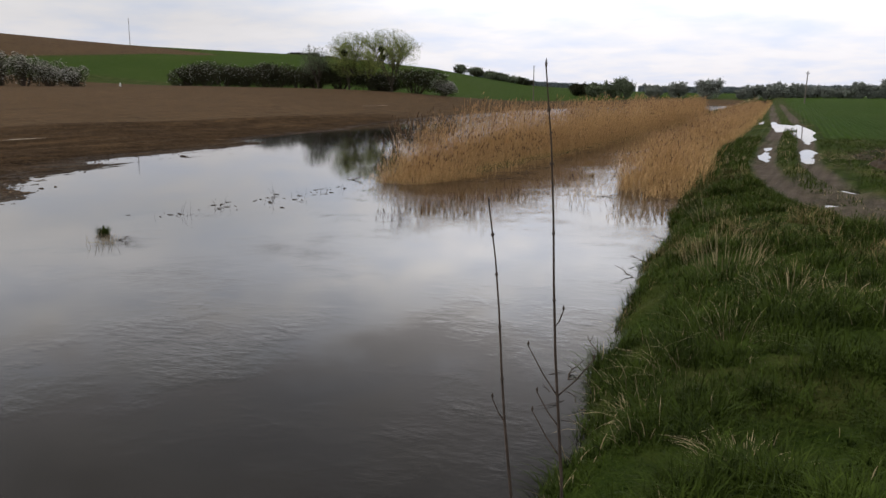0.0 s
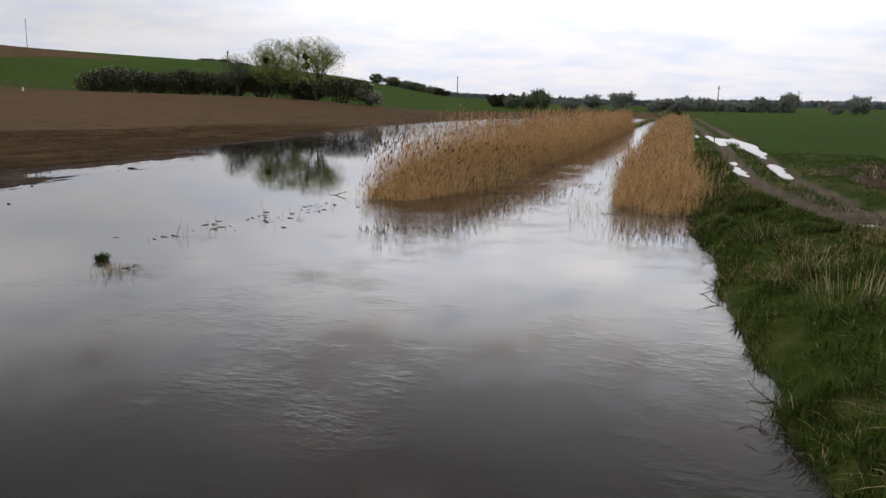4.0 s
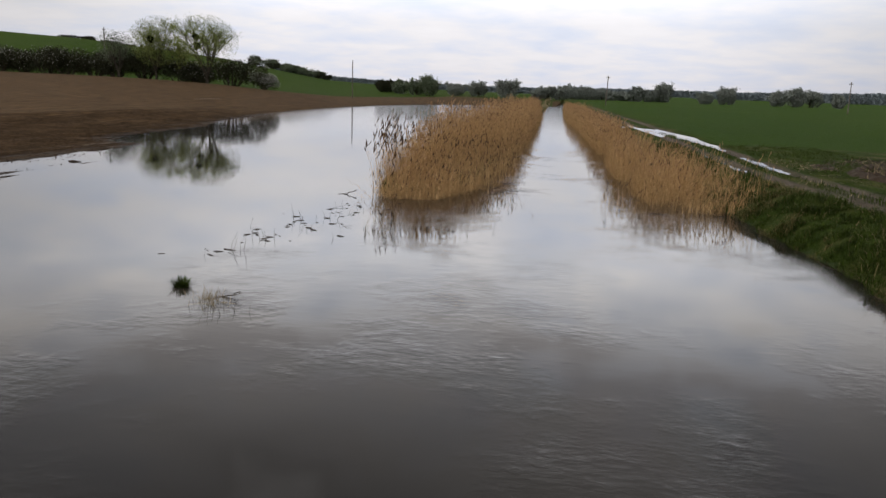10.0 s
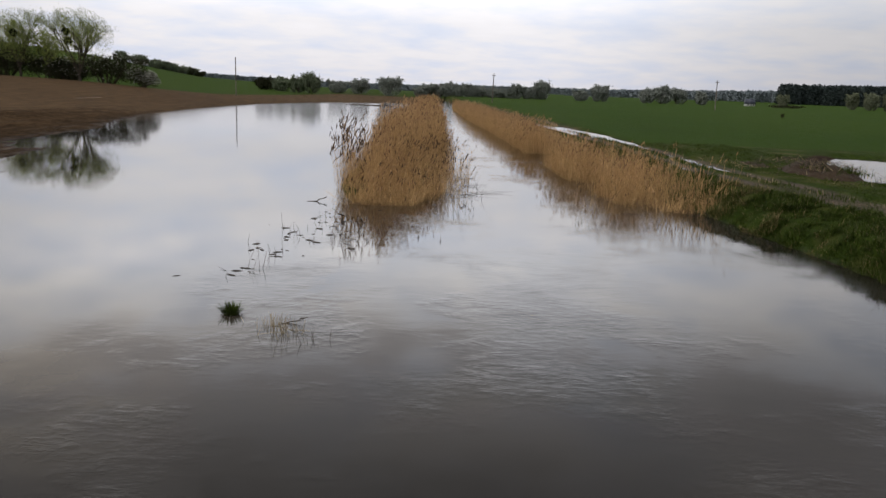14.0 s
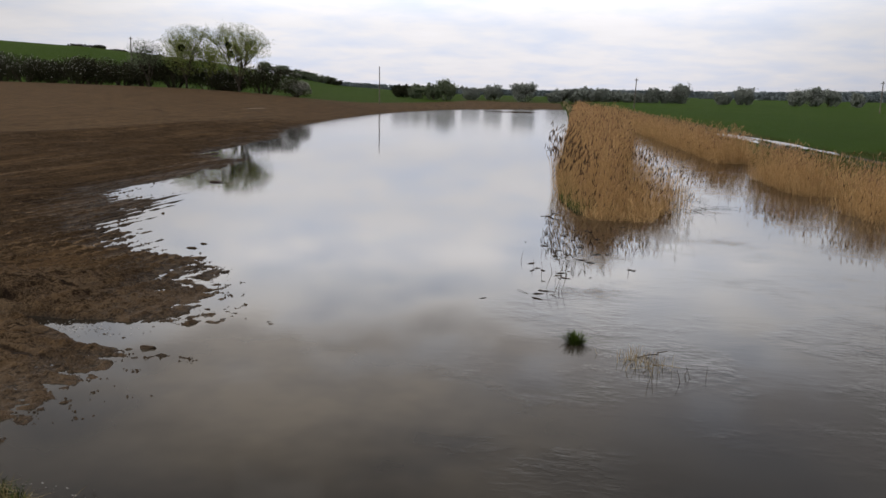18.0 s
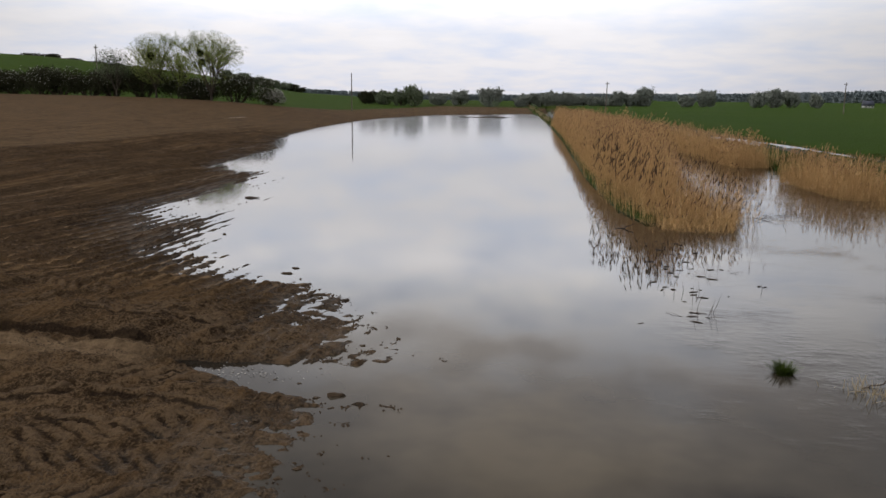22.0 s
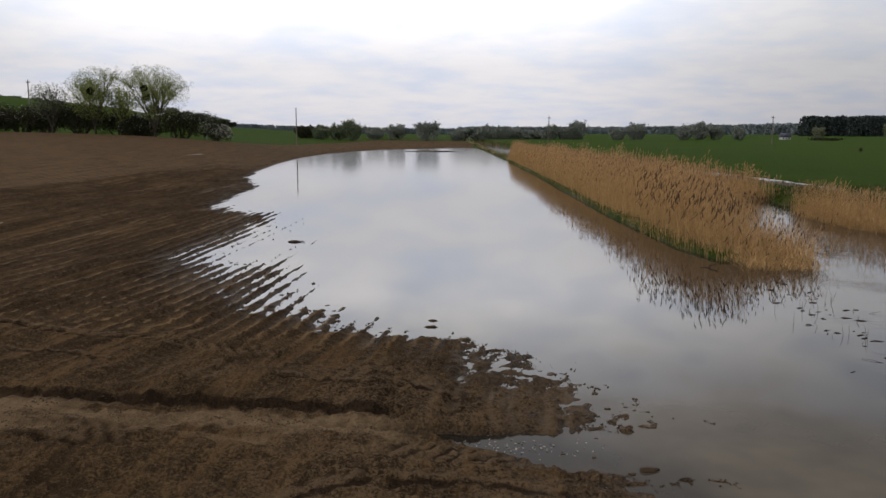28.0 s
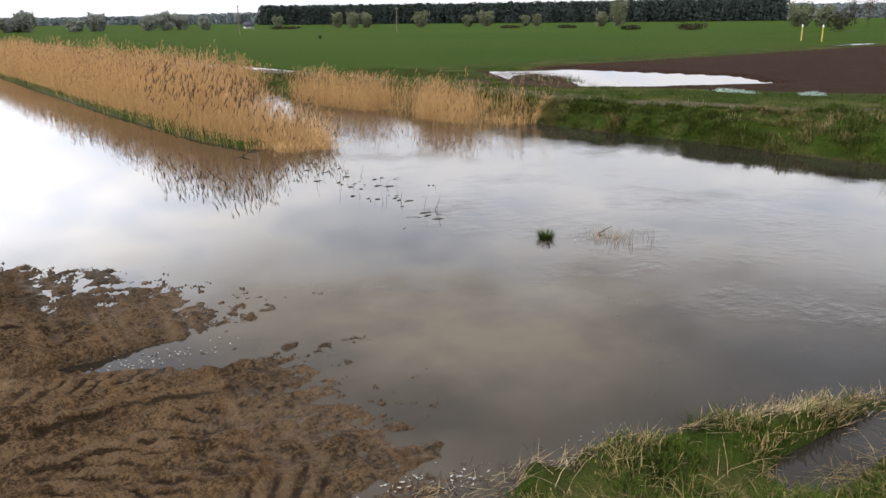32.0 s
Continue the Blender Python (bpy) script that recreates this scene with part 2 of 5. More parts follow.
def mat_water(name, body, ripple=1.0, ior=1.35):
    m, t, p = mat_base(name)
    geo = t.nodes.new("ShaderNodeNewGeometry")
    pos = geo.outputs["Position"]
    p.inputs["IOR"].default_value, p.inputs["Roughness"].default_value = ior, 0.035
    mud = mix_rgb(t, map_range(t, noise_at(t, pos, 0.16, 3), 0.38, 0.68), body, tuple(c * 2.6 for c in body))
    # pale brown patch: silt, and part of a cloud's reflection put into the colour
    silt_sheen = t.nodes.new("ShaderNodeAttribute")
    silt_sheen.attribute_name = "silt_sheen"
    mud = mix_rgb(t, math_node(t, "MULTIPLY", silt_sheen.outputs["Fac"], map_range(t, noise_at(t, pos, 0.35, 4), 0.3, 0.62)), mud, (0.108, 0.088, 0.061))
    t.links.new(mud, p.inputs["Base Color"])
    wind = t.nodes.new("ShaderNodeAttribute")
    wind.attribute_name = "wind"
    t.links.new(map_range(t, wind.outputs["Fac"], 0.0, 1.0, 0.035, 0.12), p.inputs["Roughness"])
    mp = t.nodes.new("ShaderNodeMapping")
    mp.inputs["Scale"].default_value = (0.6, 1.25, 1.0)
    mp.inputs["Rotation"].default_value = (0, 0, 0.25)
    t.links.new(pos, mp.inputs["Vector"])
    patch = map_range(t, noise_at(t, pos, 0.3, 6, 0.65), 0.46, 0.74, 0.05, 1.9, True)
    f1 = noise_at(t, mp.outputs[0], 8.0, 5, 0.65)
    f2 = noise_at(t, mp.outputs[0], 1.3, 3, 0.5)
    h = math_node(t, "ADD", math_node(t, "MULTIPLY", math_node(t, "MULTIPLY", f1, patch), 0.075), math_node(t, "MULTIPLY", f2, 0.016))
    att = t.nodes.new("ShaderNodeAttribute")
    att.attribute_name = "flow"
    h = math_node(t, "MULTIPLY", h, math_node(t, "ADD", math_node(t, "MULTIPLY", att.outputs["Fac"], 0.9), 0.1))
    bn = nd(t, "ShaderNodeBump", Strength=0.5 * ripple, Distance=0.12)
    t.links.new(h, bn.inputs["Height"]), t.links.new(bn.outputs[0], p.inputs["Normal"])
    return m


M = {
    "ground": mat_ground(),
    "water": mat_water("muddy_flood_water", (0.013, 0.0115, 0.0095)),
    "puddle": mat_water("puddle_water", (0.04, 0.034, 0.028), 0.2),
    "reed": mat_plain("dry_reed_straw", (0.3, 0.178, 0.074), (0.72, 0.47, 0.22), 0.8, 0.75, 0.0, 0.7),
    "plume": mat_plain("reed_plume_brown", (0.045, 0.029, 0.019), (0.14, 0.086, 0.05), 3.0, 0.9, 0.0, 0.6),
    "plume_light": mat_plain("reed_plume_tan", (0.27, 0.155, 0.075), (0.5, 0.305, 0.155), 3.0, 0.9, 0.0, 0.6),
    "blade": mat_plain("grass_blade_green", (0.002, 0.0055, 0.0006), (0.066, 0.1, 0.0105), 2.4, 0.8, 0.0, 0.4),
    "thatch": mat_plain("withered_grass_thatch", (0.08, 0.064, 0.026), (0.32, 0.25, 0.115), 2.0, 0.85, 0.0, 0.6),
    "straw": mat_plain("dry_grass_straw", (0.2, 0.15, 0.08), (0.5, 0.4, 0.24), 2.0, 0.8, 0.0, 0.6),
    "twig": mat_plain("dead_twig_bark", (0.03, 0.022, 0.018), (0.1, 0.075, 0.058), 9.0, 0.85, 0.3, 0.3),
    "bark": mat_plain("willow_bark", (0.03, 0.025, 0.019), (0.1, 0.085, 0.064), 2.0, 0.9, 0.4),
    "pole": mat_plain("weathered_pole_wood", (0.1, 0.085, 0.07), (0.22, 0.19, 0.16), 2.0, 0.9, 0.3),
    "leaf": mat_plain("young_willow_leaf", (0.12, 0.15, 0.034), (0.3, 0.34, 0.1), 0.5, 0.7, 0.0, 0.5),
    "leaf_dark": mat_plain("hedge_leaf_dark", (0.018, 0.02, 0.01), (0.052, 0.053, 0.026), 0.5, 0.8, 0.0, 0.5),
    "leaf_far": mat_plain("far_tree_leaf", (0.075, 0.095, 0.06), (0.17, 0.2, 0.12), 0.1, 0.9, 0.0, 0.5),
    "leaf_pale": mat_plain("pale_spring_leaf", (0.1, 0.112, 0.07), (0.18, 0.195, 0.125), 0.1, 0.9, 0.0, 0.5),
    "pine": mat_plain("pine_wood", (0.028, 0.038, 0.036), (0.045, 0.058, 0.054), 0.05, 1.0, 0.0, 0.25),
    # distance haze is mixed into these two base colours; no air is modelled
    "haze_leaf": mat_plain("far_leaf_haze_tinted", (0.165, 0.18, 0.155), (0.24, 0.258, 0.225), 0.05, 1.0, 0.0, 0.35),
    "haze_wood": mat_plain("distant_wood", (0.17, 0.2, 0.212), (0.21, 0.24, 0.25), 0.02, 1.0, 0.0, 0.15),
    "blossom": mat_plain("blackthorn_blossom", (0.4, 0.39, 0.35), (0.72, 0.7, 0.64), 0.7, 0.8, 0.0, 0.5),
    "mistle": mat_plain("mistletoe_leaf", (0.006, 0.009, 0.004), (0.018, 0.022, 0.01), 1.0, 0.8, 0.0, 0.5),
    "white": mat_plain("white_paint", (0.7, 0.7, 0.68), (0.82, 0.82, 0.8), 3.0, 0.6, 0.1),
    "plaster": mat_plain("white_house_plaster", (0.6, 0.6, 0.58), (0.75, 0.74, 0.72), 0.6, 0.9, 0.2),
    "roof": mat_plain("grey_roof_tile", (0.05, 0.055, 0.075), (0.09, 0.095, 0.115), 1.0, 0.8, 0.3),
    "glass": mat_plain("dark_window_glass", (0.02, 0.022, 0.026), (0.03, 0.033, 0.038), 1.0, 0.1, 0.0),
    "yellow": mat_plain("yellow_post_paint", (0.5, 0.36, 0.06), (0.6, 0.46, 0.1), 2.0, 0.5, 0.1),
    "net": mat_plain("pale_green_plastic_net", (0.34, 0.52, 0.46), (0.62, 0.78, 0.71), 3.0, 0.5, 0.2, 0.4),
    "sand": mat_plain("pale_dry_sand", (0.3, 0.24, 0.17), (0.5, 0.42, 0.33), 3.0, 0.9, 0.2),
    "foam": mat_plain("dirty_white_foam", (0.2, 0.185, 0.16), (0.5, 0.48, 0.45), 20.0, 0.8, 0.4, 0.4),
    "crumb": mat_plain("loose_soil_crumb", (0.028, 0.0185, 0.0115), (0.11, 0.073, 0.043), 9.0, 0.9, 0.5, 0.6),
    "clod": mat_plain("wet_mud_clod", (0.02, 0.0135, 0.0085), (0.085, 0.057, 0.034), 14.0, 0.7, 0.7, 0.3),
}


# ---- meshes ----
def mesh_ob(name, verts, faces, mats, index=None, parent=None, smooth=False, label=""):
    """One object from arrays; faces is an (n, 3) or (n, 4) array, or a list of such arrays."""
    faces = faces if isinstance(faces, list) else [faces]
    me = bpy.data.meshes.new(name)
    verts = np.ascontiguousarray(verts, dtype=np.float32)
    loops = np.concatenate([np.asarray(f, np.int32).ravel() for f in faces])
    sizes = np.concatenate([np.full(len(f), np.asarray(f).shape[1], np.int32) for f in faces])
    me.vertices.add(len(verts))
    me.vertices.foreach_set("co", verts.ravel())
    me.loops.add(len(loops))
    me.loops.foreach_set("vertex_index", loops)
    me.polygons.add(len(sizes))
    me.polygons.foreach_set("loop_start", np.r_[0, np.cumsum(sizes)[:-1]].astype(np.int32))
    for m in mats if isinstance(mats, (list, tuple)) else [mats]:
        me.materials.append(m)
    if index is not None:
        me.polygons.foreach_set("material_index", np.ascontiguousarray(index, dtype=np.int32))
    if smooth:
        me.polygons.foreach_set("use_smooth", np.ones(len(sizes), bool))
    me.update(calc_edges=True)
    ob = new(name, me)
    if parent is not None:
        ob.parent = parent
    if label:
        tagged(ob, label)
    return ob


def thing(name, x, y, z, label, category, group="", kind=""):
    e = new(name)
    e.location = (x, y, z)
    e.empty_display_size = 0.2
    return tagged(e, label, category, group, kind)


def smooth01(v):
    v = np.clip(v, 0, 1)
    return v * v * (3 - 2 * v)


def lattice(x, y, seed=0):
    """Smooth value noise in 0..1 on arrays, one lattice cell a unit."""
    xi, yi = np.floor(x).astype(np.int64), np.floor(y).astype(np.int64)
    fx, fy = x - xi, y - yi
    fx, fy = fx * fx * (3 - 2 * fx), fy * fy * (3 - 2 * fy)

    def val(a, b):
        n = (a * 374761393 + b * 668265263 + seed * 974634777) & 0x7FFFFFFF
        n = ((n ^ (n >> 13)) * 1274126177) & 0x7FFFFFFF
        return ((n ^ (n >> 16)) & 0xFFFF) / 65535.0
    top = val(xi, yi) * (1 - fx) + val(xi + 1, yi) * fx
    low = val(xi, yi + 1) * (1 - fx) + val(xi + 1, yi + 1) * fx
    return top * (1 - fy) + low * fy


def fbm(x, y, seed=0, octaves=4):
    s, a, out = 1.0, 0.5, 0.0
    for k in range(octaves):
        out = out + a * lattice(x * s, y * s, seed + k)
        s, a = s * 2.03, a * 0.5
    return out / (1 - 0.5 ** octaves)


# ---- the plan ----
def shore_left(y):
    """The flood's edge on the ploughed field."""
    return np.interp(y, [-60, 0, 5, 5.7, 6.6, 7.1, 8.4, 9.5, 10.7, 11.2, 11.6, 12.3, 13.2, 13.8, 14.2, 15.2, 16.7, 18.5, 20.8, 22.2, 23.5, 28, 33, 36.5, 40, 45, 57, 64, 90, 112, 133, 165, 185, 193, 200],
                     [-9, -7.2, -6.2, -6.0, -5.7, -6.0, -5.85, -5.8, -5.9, -6.3, -6.8, -6.95, -7.4, -8.2, -9.6, -9.9, -10.9, -12.0, -12.9, -14.3, -14.9, -15.0, -15.7, -17.6, -19.6, -21.3, -23.2, -25.0, -28.5, -30.0, -29.5, -25, -14, -2, 2])


def bank_right(y):
    """The water's edge under the grass bank with the track."""
    return np.interp(y, [-60, 4, 7, 11, 14, 18.5, 22.5, 30, 45, 70, 110, 150, 190, 300, 800],
                     [13, 12.35, 12.05, 11.6, 11.3, 10.9, 10.4, 9.5, 9.1, 8.4, 6.8, 5.0, 3.4, -1.5, -25])


def channel_right(y):
    """Foot of the reeds on the far side of the channel."""
    return np.interp(y, [20, 22, 25, 30, 40, 60, 88, 128, 180, 280], [8.7, 8.4, 7.9, 7.5, 7.25, 6.3, 4.6, 3.2, 2.0, -2.2])


def island_left(y):
    return np.interp(y, [20, 22, 25.5, 36, 69, 103, 170, 280], [0.6, 0.2, -0.5, -0.85, -0.75, -1.1, -2.4, -6.5])


def island_right(y):
    return np.interp(y, [20, 22, 24, 27, 47, 90, 145, 200, 280], [1.4, 2.0, 2.55, 2.9, 2.9, 1.4, 0.0, -1.8, -5.0])


def track_mid(y):
    return np.interp(y, [2, 9, 11.5, 13.5, 16, 19, 22, 27, 37, 57, 70, 105, 185, 300], [40, 23, 18.8, 16.6, 15.3, 14.35, 13.75, 13.15, 12.75, 12.2, 11.3, 9.1, 4.5, 0.0])


def crest(az):
    return np.interp(az, [-180, -75, -54, -46, -33.7, -25, -17.6, -9, 0, 180], [3.0, 24, 24.5, 21, 18.2, 13.2, 5.6, 2.6, 1.9, 1.9])


def pool(x, y):
    """Above 0 inside the pool on the dark field beyond the track."""
    ragged = 0.35 * np.sin(y * 4.2) + 0.25 * np.sin(y * 9.1)
    d = np.minimum((x - 18.0) * 0.426 + (y - 25.8) * 0.904, (x - 17.2) * 0.876 - (y - 29.1) * 0.483)
    d = np.minimum(d, np.minimum((x - 17.2) * 0.97 + (y - 29.1) * 0.235, (26.7 - x) * 0.8 + (y - 21.7) * 0.6 + ragged))
    d = np.minimum(d, np.minimum((30.5 - x) * 0.98 - (y - 26.8) * 0.18 + ragged, (24.1 - x) * 0.46 + (39.9 - y) * 0.887))
    return d / 2.0


def dark_field(x, y):
    """Above 0 inside the dark, freshly worked field."""
    keep = ((x - 21) + (38.6 - y) * 0.55) / 1.5
    return np.minimum(np.minimum(np.minimum(((x - 17.5) * 0.876 + (y - 25) * 0.482) / 1.2, (38.4 + 0.03 * x - y) / 1.5), 1.0), keep)


ROW_Y = np.array([-60.0, 10, 16, 22, 28, 45, 700])
ROW_X = np.concatenate([[0], np.cumsum(np.diff(ROW_Y) * np.array([0.09, 0.09, 0.08, 0.05, 0.02, -0.03]))])


def row_u(x, y):
    """Distance across the drilled rows, which bend round the headland."""
    return x - np.interp(y, ROW_Y, ROW_X)


# marks on the headland, each from one end to the other
TREADS = ((-8.6, 8.72, -6.85, 8.42), (-8.7, 6.75, -6.7, 7.3), (-9.0, 6.15, -6.5, 6.45), (-15.2, 13.4, -12.7, 12.85), (-12.7, 12.85, -10.3, 12.2), (-13.3, 9.1, -11.2, 8.6), (-9.0, 5.5, -6.4, 5.75), (-10.3, 11.2, -8.0, 11.6))
PRESSED = ((-6.52, 9.2, -6.3, 11.0), (-7.15, 9.45, -7.08, 11.0), (-7.9, 9.85, -7.85, 11.2), (-6.6, 8.0, -6.66, 5.6), (-12.0, 10.4, -11.8, 11.8), (-11.32, 10.4, -11.14, 11.9), (-9.25, 10.7, -8.95, 12.6))
RUTS = ((-9.6, 7.35, -8.5, 7.98), (-8.5, 7.98, -6.45, 7.8), (-8.7, 7.27, -6.8, 7.05), (-15.1, 12.0, -12.7, 11.4), (-16.1, 13.8, -13.5, 12.8), (-13.2, 8.8, -11.7, 8.4), (-10.4, 10.9, -7.6, 10.5))


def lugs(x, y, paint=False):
    """Tyre tracks over the headland: bars of the tread above 0, their pits below; paint: for the soil colour, where
    pressed smooth tracks count as pale, for their sky sheen.
    """
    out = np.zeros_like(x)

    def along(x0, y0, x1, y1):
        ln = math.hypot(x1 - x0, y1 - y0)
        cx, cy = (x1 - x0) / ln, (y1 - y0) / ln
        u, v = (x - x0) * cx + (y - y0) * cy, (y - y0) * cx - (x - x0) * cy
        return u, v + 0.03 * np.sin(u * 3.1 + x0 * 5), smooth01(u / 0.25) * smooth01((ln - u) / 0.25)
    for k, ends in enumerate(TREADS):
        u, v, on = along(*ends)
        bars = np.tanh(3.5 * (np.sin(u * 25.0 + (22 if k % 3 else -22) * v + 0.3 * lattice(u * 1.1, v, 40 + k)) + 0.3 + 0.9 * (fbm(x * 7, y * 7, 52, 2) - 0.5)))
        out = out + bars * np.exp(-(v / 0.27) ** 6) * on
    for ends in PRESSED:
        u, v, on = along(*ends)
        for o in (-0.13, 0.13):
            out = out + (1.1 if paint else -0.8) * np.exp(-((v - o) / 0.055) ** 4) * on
    # the trough beside each ridge also darkens the soil, as its shadow
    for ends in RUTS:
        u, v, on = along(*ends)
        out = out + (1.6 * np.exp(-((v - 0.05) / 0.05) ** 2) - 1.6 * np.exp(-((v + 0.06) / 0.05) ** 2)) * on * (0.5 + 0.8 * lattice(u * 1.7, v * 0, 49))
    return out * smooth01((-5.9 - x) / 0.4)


def height(x, y, fine=True):
    x, y = np.asarray(x, float), np.asarray(y, float)
    r, az = np.hypot(x, y), np.degrees(np.arctan2(x, y))
    # ploughed field on the left
    d = shore_left(y) - x - 0.65 * np.interp(y, [14.3, 16, 22, 24.5, 34, 37, 44, 50], [0, 1, 1, 0.3, 0.3, 1.2, 1.2, 0])
    if fine:
        d = d + (fbm(x * 1.1, y * 1.1, 3) - 0.5) * 0.8 * smooth01((24 - y) / 6)
    s = np.interp(y, [0, 14, 25, 50, 80, 112, 150, 200], [0.042, 0.042, 0.06, 0.11, 0.2, 0.26, 0.1, 0.04])
    s = s * (1 - 0.45 * smooth01((4.5 - d) / 4.5) * smooth01((y - 14.5) / 3) * smooth01((64 - y) / 18))
    top = np.interp(y, [0, 60, 120, 155, 190], [2.6, 3.2, 3.7, 2.2, 0.8])
    left = np.where(d > 0, top * (1 - np.exp(-s * np.maximum(d, 0) / top)), np.maximum(s * d * 1.4, -0.7))
    if fine:
        u = row_u(x, y) + 0.06 * fbm(x * 0.3, y * 0.1, 9)
        rows = np.sin(u * 16.0 + 2.2 * lattice(u * 1.1, y * 0, 12)) * (0.1 + 1.25 * lattice(u * 2.55, y * 0.05, 10) + 0.5 * lattice(u * 0.7, y * 0.2, 13)) + 2.6 * (lattice(u * 0.8, y * 0.04, 14) - 0.5) * smooth01((y - 16) / 6)
        left = left + np.interp(y, [14, 19, 30, 40], [0.036, 0.038, 0.055, 0.085]) * (rows + 1.5 * (fbm(x * 4.0, y * np.interp(y, [20, 40], [4.0, 1.2]), 19, 2) - 0.5)) * smooth01((y - 13.2) / 2.0) * smooth01((92 - y) / 34) * smooth01((x + 31) / 3)
        comb = np.where(y > 8.9, fbm((x - 0.24 * y) * 5.0, y * 0.8, 15, 3), fbm(x * 0.8, (y + 0.08 * x) * 6.0, 16, 3)) - 0.5
        left = left + (fbm(x * 2.4, y * 2.4, 5) - 0.5) * 0.04 * smooth01((40 - y) / 15) + (comb * 0.11 + (fbm(x * 8.0, y * 8.0, 17, 2) - 0.5) * 0.1) * smooth01((20 - y) / 6)
        left = left + 0.014 * lugs(x, y) + (fbm(x * 12.0, y * 12.0, 61, 2) - 0.5) * 0.05 * smooth01((16 - y) / 3)
    # inlet and washed-out rill on the headland
    inlet = np.interp(x, [-30, -12, -8.6, -8.1, -7.2, -6.4, -5.2], [9.5, 9.35, 9.3, 9.31, 9.14, 8.9, 8.93]) + 0.04 * np.sin(x * 7)
    wide = np.interp(x, [-30, -12, -8.6, -8.1, -7.2, -6.4, -5.2], [0.25, 0.25, 0.12, 0.1, 0.27, 0.5, 0.52])
    cut = np.exp(-((y - inlet) / wide) ** 4) * np.interp(x, [-30, -10, -8.7, -8.1, -7.6, -5], [0.02, 0.03, 0.06, 0.16, 0.26, 0.45])
    spit = smooth01((x + 10) / 2.5) * smooth01((-5.55 - x) / 0.9) * (smooth01((y - 9.36) / 0.12) * smooth01((12.4 - 0.55 * (x + 9) - y) / 1.5) + smooth01((y - 5.6) / 0.6) * smooth01((8.5 - y) / 0.2))
    if fine:
        left = left + 0.03 * spit - cut
        # the washed-out step above the sandy patch
        lip = 9.72 + 0.2 * (fbm(x * 1.6, y * 0, 18) - 0.5) - 0.25 * smooth01((x + 8.6) / 0.8)
        left = left + 0.13 * smooth01((y - lip) / 0.06) * smooth01((12.8 - y) / 2.6) * smooth01((-7.6 - x) / 0.9) + 0.05 * smooth01((y - 7.6) / 0.6) * smooth01((lip - y) / 0.1) * smooth01((-8.2 - x) / 0.6)
    # grass strip on the near bank
    strip = smooth01((5.22 - 0.31 * (x + 6) - y + 0.5 * (fbm(x * 2.0, y * 0, 22) - 0.5)) / 0.4) * smooth01((x + 6.0) / 0.7) * smooth01((1.5 - x) / 3)
    near = 0.16 + 0.12 * smooth01((4.4 - 0.3 * (x + 6) - y) / 1.5)
    if fine:
        near = near + (fbm(x * 1.6, y * 1.6, 21) - 0.52) * 0.4
    near = near - 0.5 * np.exp(-((x + 2.5) / 1.2) ** 4 - ((y - 3.33 + 0.1 * (x + 2.5)) / 0.28) ** 4)
    left = np.where(y < 6, np.maximum(left, -0.3 + (near + 0.3) * strip), left)
    # grass bank, track and fields on the right
    e = x - bank_right(y)
    if fine:
        e = e + (fbm(x * 0.9, y * 0.9, 7) - 0.5) * 0.7
    right = np.where(e > 0, 0.74 * (1 - np.exp(-np.maximum(e, 0) / 0.75)), np.maximum(e * 0.5, -0.9))
    land = smooth01(e / 2.0)
    if fine:
        right = right + land * (fbm(x * 1.3, y * 1.3, 11) - 0.4) * (0.08 + 0.28 * smooth01((track_mid(y) - 1.0 - x) / 0.8)) * smooth01((45 - y) / 10)
    tm = x - track_mid(y)
    right = np.where(e > 0, right + (0.72 - right) * 0.8 * smooth01((1.9 - np.abs(tm)) / 0.7), right)
    rut = np.exp(-((np.abs(tm) - 0.85) / 0.34) ** 2)
    right = right - np.where(e > 1.0, 0.09 * rut, 0)
    dug = np.maximum(np.exp(-(((y - 57) / 15) ** 4)), np.exp(-(((y - 32.6) / 4.4) ** 4)) * 0.8)
    slant = x - 13.9 + 0.136 * (y - 46.5)
    right = right - np.where(e > 1.0, np.where(y > 42, 0.13 + 0.26 * (fbm(x * 0.8, y * 0.22, 71) - 0.5), 0.06 * rut + 0.05 + 0.32 * (fbm(x * 2.0, y * 0.6, 72) - 0.5)) * dug * np.exp(-(np.where(y > 42, slant / 1.25, (tm - 0.2) / 1.7)) ** 4), 0)
    right = right - np.where(e > 1.0, 0.12 * (np.exp(-((x - 14.95) / 0.36) ** 4 - ((y - 20.9) / 0.6) ** 4) + np.exp(-((x - 14.55) / 0.25) ** 4 - ((y - 17.45) / 0.36) ** 4)), 0)
    right = right - 0.2 * smooth01((pool(x, y) + 0.3) / 0.45) * (e > 2) - 0.06 * smooth01(dark_field(x, y)) * (e > 2)
    right = right + np.interp(r, [60, 250, 600], [0, 0.8, 2.6]) * (e > 0)
    # low ridge that carries the reeds of the island
    mid = 0.5 * (island_left(y) + island_right(y))
    half = 0.5 * (island_right(y) - island_left(y))
    w = np.abs(x - mid)
    ridge = -0.8 + 0.95 * smooth01((half + np.where(x < mid, 0.5, -0.1) - w) / 0.5) * smooth01((y - 22.3) / 0.6) * smooth01((285 - y) / 15)
    ridge = np.where(x > mid, np.minimum(ridge, 0.1), ridge)
    z = np.where(x < mid, np.maximum(left, ridge), np.maximum(np.where(y > 0, right, np.maximum(right, left)), ridge))
    # the far end of the flood
    far = 0.3 * smooth01((y - 192) / 60) - 0.7 * (1 - smooth01((y - 188) / 8))
    z = np.where((y > 186) & (x > shore_left(y)) & (e < 0), np.maximum(z, far), z)
